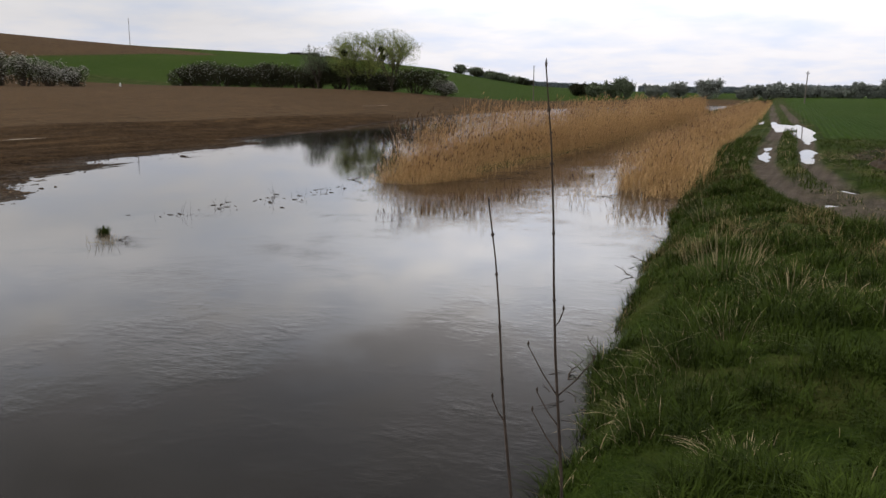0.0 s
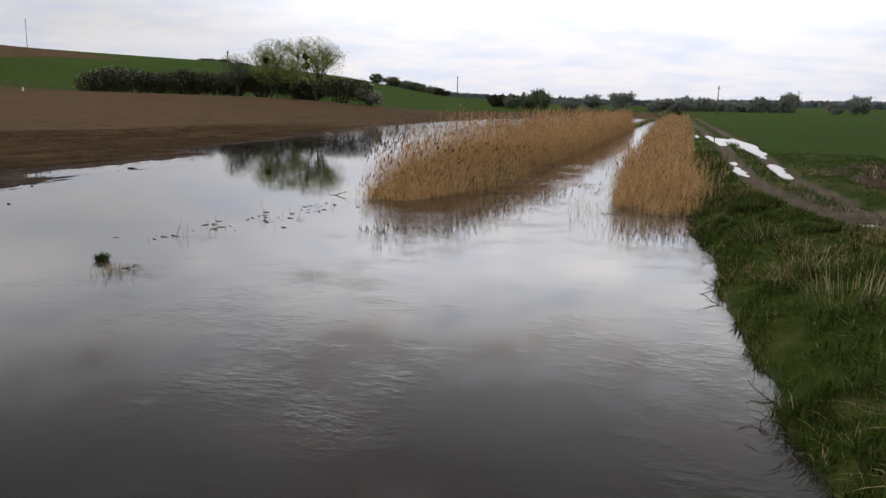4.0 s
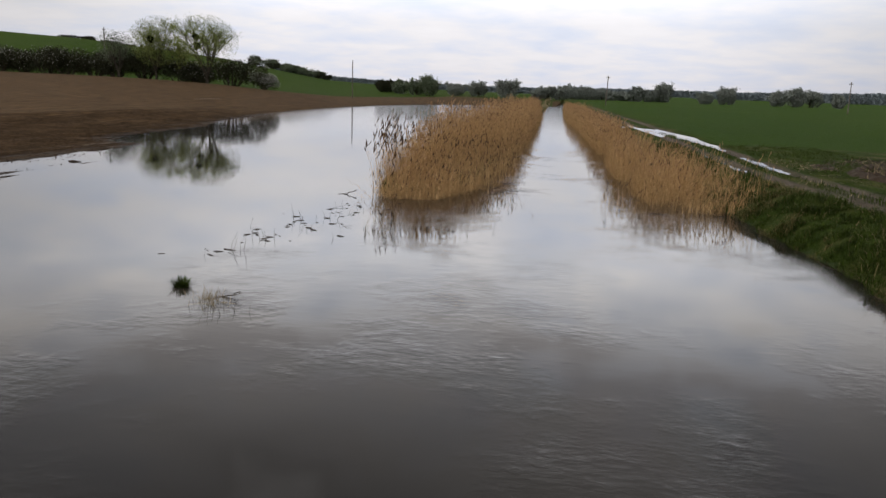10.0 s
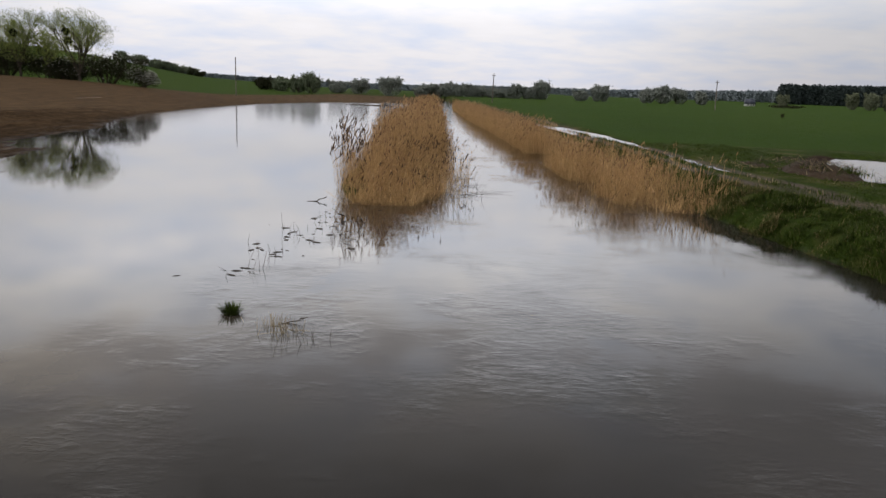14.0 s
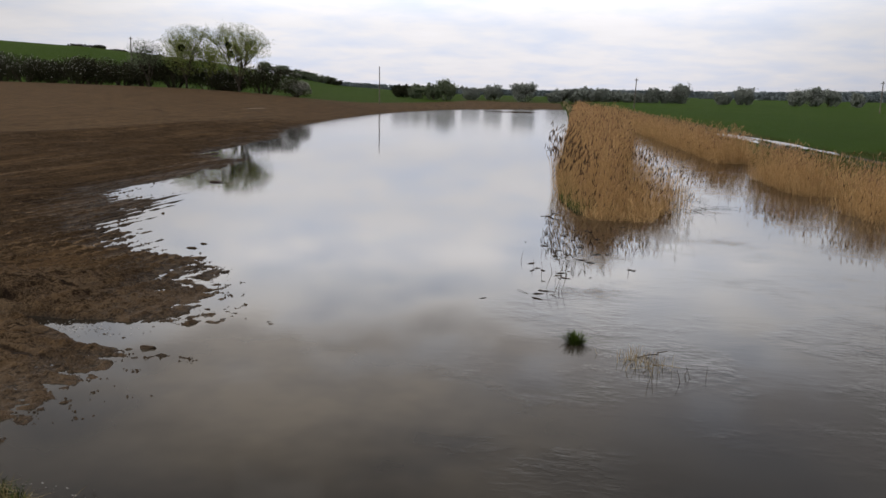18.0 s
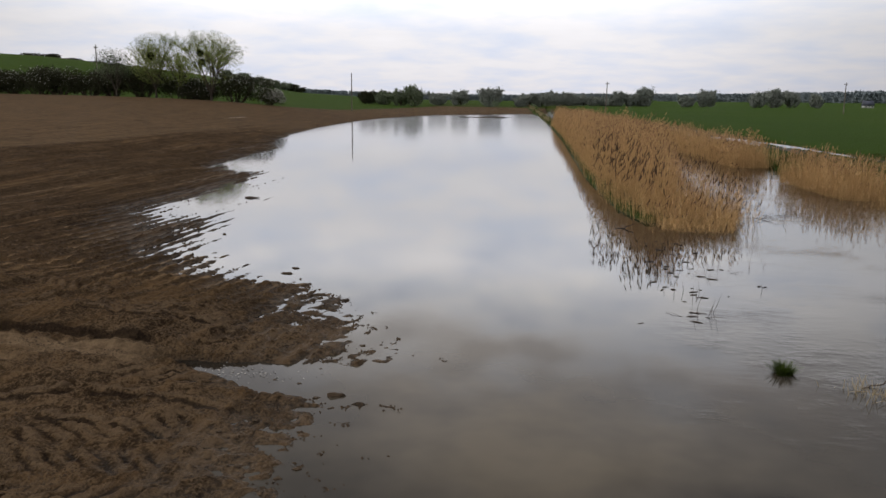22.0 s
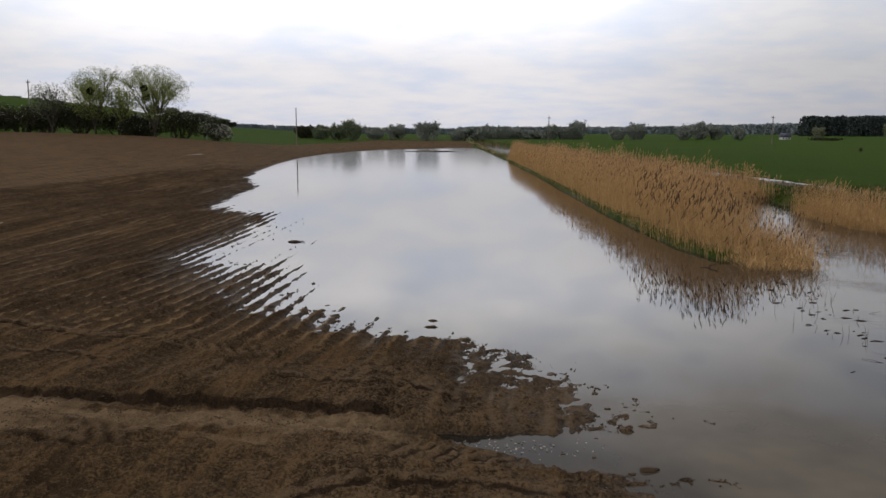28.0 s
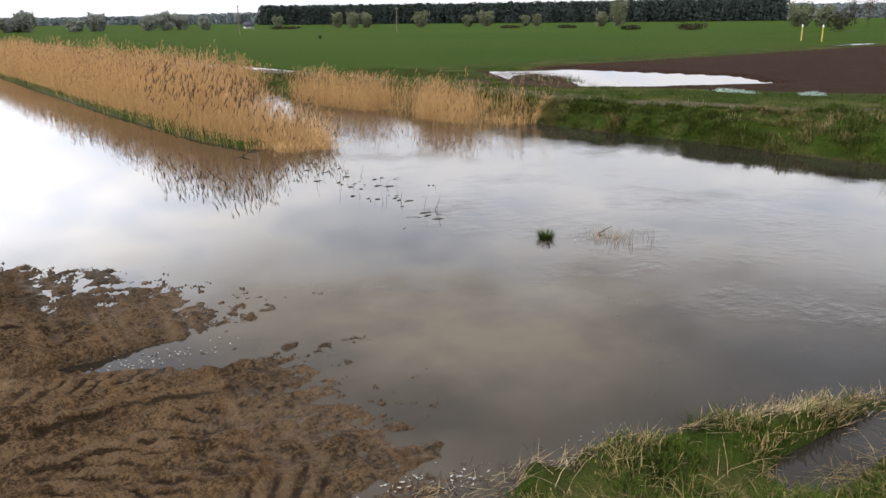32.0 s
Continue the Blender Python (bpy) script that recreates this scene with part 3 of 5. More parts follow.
    hill = crest(az) * smooth01((r - 135) / 220) + 0.012 * np.maximum(r - 360, 0) * smooth01((-12 - az) / 20)
    z = np.where(y > 60, np.where((r > 135) & (x < 0), np.maximum(z, z * (1 - smooth01((r - 135) / 110)) + hill), z), z)
    return z


def ground_lines():
    def grow(a, step, end, k):
        out = [a]
        while out[-1] < end:
            out.append(out[-1] + step)
            step *= k
        return out
    left = [-v for v in grow(31.0, 0.3, 2600, 1.06)][::-1]
    xs = left[:-1] + list(np.arange(-31.0, -24.0, 0.125)) + list(np.arange(-24.0, -12.0, 0.1)) + list(np.arange(-12.0, -9.4, 0.055)) + list(np.arange(-9.4, -5.6, 0.036)) + list(np.arange(-5.6, -5.0, 0.055)) + list(np.arange(-5.0, 0.0, 0.14)) + list(np.arange(0.0, 9.0, 0.35)) + list(np.arange(9.0, 17.0, 0.13)) + list(np.arange(17.0, 30.0, 0.35)) + grow(30.0, 0.5, 2600, 1.07)
    ys = [-v for v in grow(-2.0, 0.5, 400, 1.2)][::-1][:-1] + list(np.arange(2.0, 5.0, 0.13)) + list(np.arange(5.0, 9.6, 0.038)) + list(np.arange(9.6, 15.0, 0.055)) + list(np.arange(15.0, 17.0, 0.1)) + list(np.arange(17.0, 32.0, 0.16)) + grow(32.0, 0.25, 3000, 1.026)
    return np.array(xs), np.array(ys)


def make_ground():
    xs, ys = ground_lines()
    X, Y = np.meshgrid(xs, ys)
    Z = height(X, Y)
    nx, ny = len(xs), len(ys)
    k = np.arange(nx * ny).reshape(ny, nx)
    quads = np.stack([k[:-1, :-1], k[:-1, 1:], k[1:, 1:], k[1:, :-1]], -1).reshape(-1, 4)
    ob = mesh_ob("ground", np.stack([X, Y, Z], -1).reshape(-1, 3), quads, M["ground"], smooth=True)
    x, y, z = X.ravel(), Y.ravel(), Z.ravel()
    r, az = np.hypot(x, y), np.degrees(np.arctan2(x, y))
    e, tm = x - bank_right(y), x - track_mid(y)
    mid = 0.5 * (island_left(y) + island_right(y))
    right_land = smooth01((e + 0.3) / 0.4)
    grass = np.where(x > mid, right_land, 0.0)
    near = (y < 5.6 - 0.31 * (x + 6)) & (x > -5.9) & (x < 3)
    grass = np.where(near, smooth01((5.35 - 0.31 * (x + 6) - y) / 0.4), grass)
    on_isl = (np.abs(x - mid) < 0.5 * (island_right(y) - island_left(y)) + 0.6) & (y > 21)
    grass = np.where(on_isl, 1.0, grass)
    edge_y = np.where(x < -45, 118 + 0.02 * (-45 - x), np.minimum(118 + 9.0 * (x + 46), 236))
    verge = smooth01((y - edge_y) / 2.5) * (x < 2)
    grass = np.maximum(grass, verge)
    hillgreen = smooth01((r - 150) / 8) * (x < 0) * smooth01((y - edge_y - 18) / 8)
    crop = np.maximum(hillgreen * 0.62, smooth01((tm - 1.4) / 0.8) * smooth01((y - 42) / 6) * (x > 0))
    crop = np.maximum(crop, smooth01((y - 40.4 - 0.01 * x) / 6.0) * smooth01((x - 16) / 5))
    brown = smooth01((r - np.interp(az, [-60, -54, -40], [225, 238, 290])) / 4) * smooth01((np.interp(az, [-60, -50, -46, -39], [1500, 700, 330, 288]) - r) / 5) * (y > 0) * (x < 0) * (az < -38)
    crop = crop * (1 - brown)
    grass = grass * (1 - brown)
    dark = smooth01(dark_field(x, y) / 0.4) * (e > 3)
    grass, crop = grass * (1 - dark), crop * (1 - dark)
    trk = np.exp(-((np.abs(tm) - 0.78) / 0.5) ** 4) * (e > 0.8) * smooth01((190 - y) / 60) * (0.3 + 0.9 * fbm(x * 0.5, y * 0.12, 33))
    trk = np.maximum(trk, 0.62 * np.exp(-((tm / 1.45) ** 4)) * smooth01((30 - y) / 10) * (e > 0.8))
    sand = np.where(x < mid, 0.8 * smooth01((y - 8.4) / 0.4) * smooth01((9.75 - y) / 0.15) * smooth01((-7.9 - x) / 0.8) * smooth01((fbm(x * 0.7, y * 2.6, 31) - 0.38) / 0.2), 0)
    wet = np.where(x < mid, smooth01((0.11 - z) / 0.1) * 0.9, smooth01((0.12 - z) / 0.1) * 0.8)
    wet = np.maximum(wet, trk * 0.1)
    # lugs also takes the washed-out step's face: dark fresh soil and painted shade
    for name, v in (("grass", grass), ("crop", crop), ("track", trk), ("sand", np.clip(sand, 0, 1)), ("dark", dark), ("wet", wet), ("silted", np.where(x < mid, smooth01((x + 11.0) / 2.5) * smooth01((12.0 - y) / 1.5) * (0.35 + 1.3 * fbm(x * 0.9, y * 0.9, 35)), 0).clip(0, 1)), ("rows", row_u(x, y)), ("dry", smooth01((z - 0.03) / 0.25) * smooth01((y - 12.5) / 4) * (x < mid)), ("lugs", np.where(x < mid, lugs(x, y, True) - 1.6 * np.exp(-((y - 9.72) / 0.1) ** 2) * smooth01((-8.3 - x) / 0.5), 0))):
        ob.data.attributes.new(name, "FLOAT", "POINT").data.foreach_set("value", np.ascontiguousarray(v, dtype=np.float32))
    return tagged(ob, "ploughed brown field, grass bank, dirt track and green crop", "ground", kind="structure")


def make_water():
    xs = np.r_[np.arange(-40, -12, 2.0), np.arange(-12, 14, 0.5), 14.0]
    ys = np.r_[-60.0, np.arange(-20, 60, 1.0), np.arange(60, 300, 6.0)]
    X, Y = np.meshgrid(xs, ys)
    k = np.arange(X.size).reshape(X.shape)
    quads = np.stack([k[:-1, :-1], k[:-1, 1:], k[1:, 1:], k[1:, :-1]], -1).reshape(-1, 4)
    ob = mesh_ob("water", np.stack([X, Y, 0 * X], -1).reshape(-1, 3), quads, M["water"], smooth=True)
    mid = np.interp(Y, [0, 10, 22, 60], [-3.2, -1.2, 1.0, 1.0])
    flow = smooth01((X - mid + 0.8) / 1.6) * np.interp(Y, [0, 30, 80, 200], [1, 1, 0.6, 0.3])
    # the current wrinkles round the drowned tussock and stalks
    flow = flow * (1 + 1.3 * np.exp(-((X - 1.2) / 2.4) ** 2 - ((Y - 10.5) / 4.0) ** 2))
    flow = flow * (1 + 1.1 * np.exp(-((X - 5.2) / 3.4) ** 4 - ((Y - 33) / 15) ** 4))
    ob.data.attributes.new("flow", "FLOAT", "POINT").data.foreach_set("value", flow.ravel().astype(np.float32))
    # the wind roughens the far end of the flood
    wind = np.interp(Y, [25, 45, 80, 130], [0.0, 0.15, 0.65, 1.0])
    ob.data.attributes.new("wind", "FLOAT", "POINT").data.foreach_set("value", wind.ravel().astype(np.float32))
    silt_sheen = np.maximum(np.exp(-((X + 3.1) / 3.2) ** 4 - ((Y - 7.8) / 2.6) ** 4), 0.75 * np.exp(-((X + 4.6) / 2.4) ** 4 - ((Y - 8.2) / 3.6) ** 4))
    ob.data.attributes.new("silt_sheen", "FLOAT", "POINT").data.foreach_set("value", silt_sheen.ravel().astype(np.float32))
    return tagged(ob, "calm muddy flood water over river and field", "water", kind="structure")


make_ground()
make_water()


def puddle(x, y, z, rx, ry, turn, label, seed=0, n=28, name="puddle", mat="puddle"):
    rng = np.random.default_rng(seed)
    a = np.linspace(0, 2 * np.pi, n, endpoint=False)
    q = 1 + 0.18 * np.sin(3 * a + rng.uniform(0, 6)) + 0.1 * np.sin(7 * a + rng.uniform(0, 6))
    px, py = rx * q * np.cos(a), ry * q * np.sin(a)
    c, s = math.cos(turn), math.sin(turn)
    v = np.c_[px * c - py * s, px * s + py * c, np.zeros(n)]
    v = np.r_[[[0, 0, 0]], v]
    f = np.array([[0, 1 + i, 1 + (i + 1) % n] for i in range(n)])
    ob = mesh_ob(name, v, f, M[mat])
    ob.location = (x, y, z)
    return tagged(ob, label, name.replace("_", " "), name + "s", "structure")


puddle(23.8, 31.0, 0.585, 11.5, 9.5, -1.1, "wide pool of rain water on the dark worked field", 1, 60)
puddle(12.3, 58.5, 0.615, 1.9, 16.0, 0.12, "long puddle in the ruts of the dirt track", 2, 48)
puddle(12.9, 32.8, 0.61, 1.5, 4.6, 0.06, "puddle in the ruts of the dirt track", 3, 40)
for px, py, rx, ry, seed in ((14.95, 20.9, 0.42, 0.66, 4), (14.55, 17.45, 0.3, 0.42, 8)):
    puddle(px, py, float(height(px, py, False)) + 0.05, rx, ry, 0.1, "small puddle in a rut of the dirt track", seed)


puddle(75.8, 43.2, float(height(75.8, 43.2)) + 0.03, 5.6, 0.8, 0.02, "thin line of rain water at the edge of the dark field", 5, 40)
puddle(115.5, 77.0, float(height(115.5, 77.0)) + 0.03, 3.2, 0.9, -0.6, "small pool of rain water on the green field", 6)
puddle(142.0, 78.0, float(height(142.0, 78.0)) + 0.03, 6.0, 1.0, 0.0, "long pool of rain water on the green field", 7)


for i, (px, py, ln) in enumerate(((-35.0, 81.0, 3.2), (-26.7, 29.1, 1.6), (-23.4, 25.3, 1.2))):
    puddle(px, py, float(height(px, py)) + 0.05, 0.22, ln, 0.02, "thin sliver of pale dry sand between the drilled rows", 11 + i, 28, "sand_patch", "sand")


# ---- reeds ----
def prisms(rng, base, tip, r0, r1, bend):
    """Bent three-sided stalks: (n, 3) feet and tips. Returns vertices and quads."""
    n = len(base)
    t = np.array([0.0, 0.55, 1.0])
    a = rng.uniform(0, 6.3, n)
    ring = np.stack([np.cos(a[:, None] + np.arange(3) * 2.0944), np.sin(a[:, None] + np.arange(3) * 2.0944), np.zeros((n, 3))], -1)
    cent = base[:, None] + (tip - base)[:, None] * t[None, :, None] + bend[:, None] * (t * (1 - t) * -1.0)[None, :, None]
    rad = (r0[:, None] * (1 - t) + r1[:, None] * t)
    v = cent[:, :, None] + ring[:, None] * rad[:, :, None, None]
    k = np.arange(n)[:, None] * 9
    q = []
    for j in range(2):
        for i in range(3):
            q.append(np.stack([k[:, 0] + 3 * j + i, k[:, 0] + 3 * j + (i + 1) % 3, k[:, 0] + 3 * j + 3 + (i + 1) % 3, k[:, 0] + 3 * j + 3 + i], -1))
    return v.reshape(-1, 3), np.concatenate(q)


def strips(base, side, up, droop, width, steps=3):
    """Bent blades that taper to a point: feet, side and rise vectors, and where the tip falls."""
    n = len(base)
    rows = []
    for j in range(steps):
        t = j / steps
        c = base + up * t + droop * (t * t)
        w = side * (width * (1 - 0.55 * t))[:, None]
        rows += [c - w, c + w]
    rows.append(base + up + droop)
    v = np.stack(rows, 1)
    m = 2 * steps + 1
    k = np.arange(n) * m
    q = np.concatenate([np.stack([k + 2 * j, k + 2 * j + 1, k + 2 * j + 3, k + 2 * j + 2], -1) for j in range(steps - 1)])
    tr = np.stack([k + m - 3, k + m - 2, k + m - 1], -1)
    return v.reshape(-1, 3), q, tr


def reed_bed(name, pts, tall, label, seed, plume=0.14, stalk=0.0027, lean=0.1, leaves=2, dark=0.6, edge=None, drift=(0.05, 0.0), low=0.34, deep=1.3, head=0.75):
    rng = np.random.default_rng(seed)
    if edge is not None:
        keep = rng.random(len(pts)) < 0.12 + 0.88 * smooth01((edge(pts[:, 0], pts[:, 1]) + 0.7 * (fbm(pts[:, 0] * 1.1, pts[:, 1] * 1.1, seed + 7) - 0.5)) / 0.55)
        pts = pts[keep]
    n = len(pts)
    px, py = pts[:, 0], pts[:, 1]
    zb = np.maximum(height(px, py, False), -0.15) - 0.05
    base = np.c_[pts, zb]
    share = rng.random(n)
    h = tall * (0.42 + 0.72 * share ** 1.8) * (0.66 + 0.68 * fbm(px * 0.6, py * 0.6, seed))
    dx, dy = np.full(n, drift[0]), np.full(n, drift[1])
    if edge is not None:
        # lower towards the rim, and leaning out over it
        ed = edge(px, py)
        h = h * (low + (1 - low) * smooth01(ed / deep + 0.35 * (fbm(px * 0.8, py * 0.8, seed + 9) - 0.5)) ** 0.8)
        g = np.c_[edge(px + 0.05, py) - ed, edge(px, py + 0.05) - ed] * 20
        g = g / (np.linalg.norm(g, axis=1, keepdims=True) + 0.2)
        out = 0.1 * (1 - smooth01(ed / 1.0))
        dx, dy = dx - g[:, 0] * out, dy - g[:, 1] * out
    a = rng.uniform(0, 6.28, n)
    tilt = np.abs(rng.normal(0, lean, n)) * h
    tip = base + np.c_[np.cos(a) * tilt + dx * h, np.sin(a) * tilt + dy * h, h]
    bend = np.c_[np.cos(a) * 0.3 + dx * h * 0.7, np.sin(a) * 0.3 + dy * h * 0.7, np.zeros(n)]
    v1, q1 = prisms(rng, base, tip, np.full(n, stalk), np.full(n, stalk * 0.5), bend)
    # plumes hang to one side
    has = rng.random(n) < plume * (0.15 + 2.2 * smooth01((share - 0.45) / 0.3))
    m = has.sum()
    p0 = tip[has]
    side = np.c_[rng.normal(0.35, 0.5, m), rng.normal(0, 0.4, m), np.zeros(m)]
    length = head * rng.uniform(0.13, 0.25, m)[:, None]
    p1 = p0 + (side * 0.5 + [0, 0, 0.75]) * length
    v2, q2 = prisms(rng, p0 - [0, 0, 0.03], p1, np.full(m, stalk * 2.0 * head), np.full(m, stalk * 0.7), -np.c_[side[:, :2] * 0.14, np.full(m, -0.0)])
    # fatten the middle ring of each plume
    v2 = v2.reshape(m, 3, 3, 3)
    c = v2[:, 1].mean(1, keepdims=True)
    v2[:, 1] = c + (v2[:, 1] - c) * rng.uniform(2.6, 4.4, m)[:, None, None]
    v2 = v2.reshape(-1, 3)
    # leaves
    src = np.repeat(np.arange(n), leaves)
    t = rng.uniform(0.15, 0.9, len(src))
    lb = base[src] + (tip - base)[src] * t[:, None]
    la = rng.uniform(0, 6.28, len(src))
    out = np.c_[np.cos(la), np.sin(la), np.zeros(len(src))]
    ln = rng.uniform(0.2, 0.42, len(src))[:, None]
    v3, q3, t3 = strips(lb, np.c_[-out[:, 1], out[:, 0], out[:, 2]], out * ln * 0.25 + [0, 0, 1] * ln * 0.8, out * ln * 0.25 - [0, 0, 1] * ln * 0.3, np.full(len(src), stalk * 1.1), 2)
    o2, o3 = len(v1), len(v1) + len(v2)
    kind = np.repeat(np.where(rng.random(m) < dark, 1, 2), 6).reshape(m, 6)
    idx2 = np.concatenate([kind[:, i] for i in range(6)])
    quads = np.concatenate([q1, q2 + o2, q3 + o3])
    mats = np.r_[np.zeros(len(q1)), idx2, np.zeros(len(q3)), np.zeros(len(t3))]
    ob = mesh_ob(name, np.concatenate([v1, v2, v3]), [quads, t3 + o3], [M["reed"], M["plume"], M["plume_light"]], mats)
    return tagged(ob, label, "reeds", "reed beds along the channel", "stuff")


def scatter(rng, n, y0, y1, lo, hi, clump=0.5, seed=0, power=1.0):
    """Feet of plants between two edges lo(y), hi(y), thinned in drifts."""
    y = y0 + (y1 - y0) * rng.random(n * 3) ** power
    x = lo(y) + (hi(y) - lo(y)) * rng.random(n * 3)
    keep = fbm(x * 0.9, y * 0.9, seed + 50) + rng.normal(0, 0.08, n * 3) > 0.5 - clump * 0.5
    p = np.c_[x, y][keep][:n]
    return p


rng = np.random.default_rng(11)
TALL = 2.15


def in_island(x, y):
    """Depth inside the stand; the water side slopes more than the field side."""
    nose = (y - 21.9) * 1.0 - 0.25 * np.maximum(x - 0.6, 0)
    return np.minimum(np.minimum((x - island_left(y) - np.interp(y, [22, 30, 36], [0.55, 0.5, 0.1])) * 2.2, (np.interp(y, [22, 25, 30, 40], [0.8, 1.25, 1.95, 2.8]) + np.minimum(island_right(y) - 2.9, 0) * (y > 40) - x) * 1.5), nose)


def in_bank(x, y):
    return np.minimum(np.minimum((x - channel_right(y) + 0.05) * 1.6, (bank_right(y) + 0.25 - x) * 1.2), 3.0)


def in_clump(y0, y1, lo=-90.0, hi=90.0):
    """lo and hi: how far east the clump starts and ends where y is 26, its ends running aslant to the bank."""
    return lambda x, y: np.minimum(np.minimum(in_bank(x, y), np.minimum((y - y0) * 0.7, (y1 - y) * 0.7)), np.minimum(x - lo - 0.65 * (y - 26), hi + 0.75 * (y - 26) - x) * 0.7)


wide = lambda f, d: (lambda y: f(y) + d)
reed_bed("reed_island", scatter(rng, 19000, 21.9, 46, wide(island_left, -0.15), wide(island_right, 0.3), seed=1, power=1.25, clump=0.7), TALL * 0.98, "dense stand of dry tan reeds with brown plumes on the flooded ridge", 1, 0.34, dark=0.2, stalk=0.0042, edge=in_island, low=0.5, deep=0.9, lean=0.08)
reed_bed("reed_island", scatter(rng, 20000, 46, 104, wide(island_left, -0.1), wide(island_right, 0.2), seed=2, clump=0.7), TALL * 0.98, "far stretch of dry tan reeds on the flooded ridge", 2, 0.3, dark=0.15, stalk=0.0065, edge=in_island, low=0.5, deep=0.9, lean=0.08)
reed_bed("reed_fringe", scatter(rng, 330, 22.4, 30, lambda y: island_left(y) - 0.3, lambda y: island_left(y) + 0.75, clump=0.9, seed=3), TALL * 0.8, "thin leaning reeds with dark plumes at the ridge's edge", 3, 0.6, 0.004, 0.08, 1, 1.0, drift=(-0.16, -0.05), head=1.3)
p = scatter(rng, 4600, 21.5, 28.3, wide(channel_right, 0.0), wide(bank_right, 0.9), seed=4, clump=0.7)
reed_bed("reed_bank", p, 1.45, "dry tan reeds at the foot of the grass bank", 4, edge=in_clump(21.2, 28.8, 8.1, 11.3), drift=(-0.04, -0.03), low=0.72, deep=0.4, lean=0.19, stalk=0.004, plume=0.25, dark=0.15)
p = scatter(rng, 4200, 28.8, 36.0, wide(channel_right, 0.0), wide(bank_right, 0.8), seed=5, clump=0.7)
reed_bed("reed_bank", p, 1.45, "clump of dry tan reeds between open gaps in the bank", 5, edge=in_clump(28.3, 36.6, -90, 7.1), drift=(-0.04, -0.03), low=0.72, deep=0.4, lean=0.19, stalk=0.004, plume=0.25, dark=0.15)
reed_bed("reed_bank", scatter(rng, 24000, 42.5, 150, wide(channel_right, 0.0), wide(bank_right, 0.9), seed=6, power=1.3, clump=0.7), 1.65, "long belt of dry tan reeds along the channel", 6, 0.3, dark=0.15, stalk=0.006, edge=in_clump(42.0, 160), drift=(-0.1, -0.03), low=0.5, deep=0.9)
reed_bed("dry_sedge", scatter(rng, 620, 24.2, 32.0, wide(bank_right, -0.5), wide(bank_right, 0.7), seed=12, clump=0.7), 0.9, "low tangle of pale dry sedge behind the reeds", 12, 0.05, 0.004, 0.45, 2, 0.5, drift=(0.12, -0.05))
reed_bed("reed_stubs", scatter(rng, 55, 21.0, 23.5, lambda y: channel_right(y) - 1.5, channel_right, clump=0.9, seed=7), 0.8, "short broken reed stubs standing in the water", 7, 0.35, 0.0035, 0.2, 1, 0.9)
reed_bed("reed_stubs", scatter(rng, 420, 22.0, 32.0, lambda y: island_right(y) - 1.4, lambda y: island_right(y) + 0.9, clump=0.9, seed=8), 1.35, "sparse broken reeds standing in the water beside the ridge", 8, 0.8, 0.0045, 0.25, 1, 0.9)
reed_bed("reed_litter", scatter(rng, 1300, 21.0, 24.6, lambda y: island_right(y) - 1.6, lambda y: island_right(y) + 0.3, clump=0.8, seed=9), 0.75, "broken drooping reeds trailing in the water at the ridge's end", 9, 0.1, 0.0042, 0.9, 2, 0.5)
reed_bed("reed_litter", scatter(rng, 260, 21.4, 23.6, lambda y: channel_right(y) + 1.0, lambda y: bank_right(y) + 0.4, clump=0.8, seed=10), 0.9, "broken drooping reeds at the foot of the bank", 10, 0.15, 0.0042, 0.7, 2, 0.5)


# ---- grass ----
def grass_patch(name, pts, lo, hi, label, seed, mats, dry=0.08, width=0.006, lean=0.5, floor=0.0):
    rng = np.random.default_rng(seed)
    z = height(pts[:, 0], pts[:, 1])
    keep = z > floor - 0.04
    pts, z = pts[keep], z[keep]
    n = len(pts)
    tuft = fbm(pts[:, 0] * 2.3, pts[:, 1] * 2.3, seed + 3)
    keep = rng.random(n) < 0.5 + 0.5 * smooth01((tuft - 0.38) / 0.14)
    pts, z, tuft = pts[keep], z[keep], tuft[keep]
    n = len(pts)
    ln = (lo + (hi - lo) * rng.random(n) ** 1.5) * (0.25 + 1.5 * smooth01((tuft - 0.3) / 0.4))
    a = rng.uniform(0, 6.28, n) + 3 * fbm(pts[:, 0] * 1.1, pts[:, 1] * 1.1, seed + 8)
    out = np.c_[np.cos(a), np.sin(a), np.zeros(n)]
    tilt = rng.uniform(0.15, 1.0, n) * lean
    v, q, t = strips(np.c_[pts, z - 0.02], np.c_[-out[:, 1], out[:, 0], out[:, 2]], out * (ln * tilt * 0.5)[:, None] + np.c_[np.zeros((n, 2)), ln], out * (ln * tilt * 0.7)[:, None] - np.c_[np.zeros((n, 2)), ln * tilt * 0.55], np.full(n, width) * rng.uniform(0.6, 1.3, n))
    ti = (rng.random(n) < dry * (0.4 + 2.4 * (fbm(pts[:, 0] * 0.8, pts[:, 1] * 0.8, seed + 5) > 0.55))).astype(int)
    ob = mesh_ob(name, v, [q, t], mats, np.r_[ti, ti, ti])
    return tagged(ob, label, "grass", "", "stuff")


def band(rng, n, y0, y1, lo, hi, power=1.0):
    y = y0 + (y1 - y0) * rng.random(n) ** power
    return np.c_[lo(y) + (hi(y) - lo(y)) * rng.random(n), y]


GRASS = [M["blade"], M["straw"]]
rng = np.random.default_rng(21)
p = band(rng, 215000, 2.2, 24.0, lambda y: bank_right(y) - 0.25, lambda y: np.minimum(track_mid(y) - 1.35, 17.5), 1.5)
grass_patch("grass_bank", p[p[:, 1] < 7.5], 0.07, 0.27, "lush green spring grass with dry straw on the river bank", 31, GRASS, 0.014, 0.0048, 1.1)
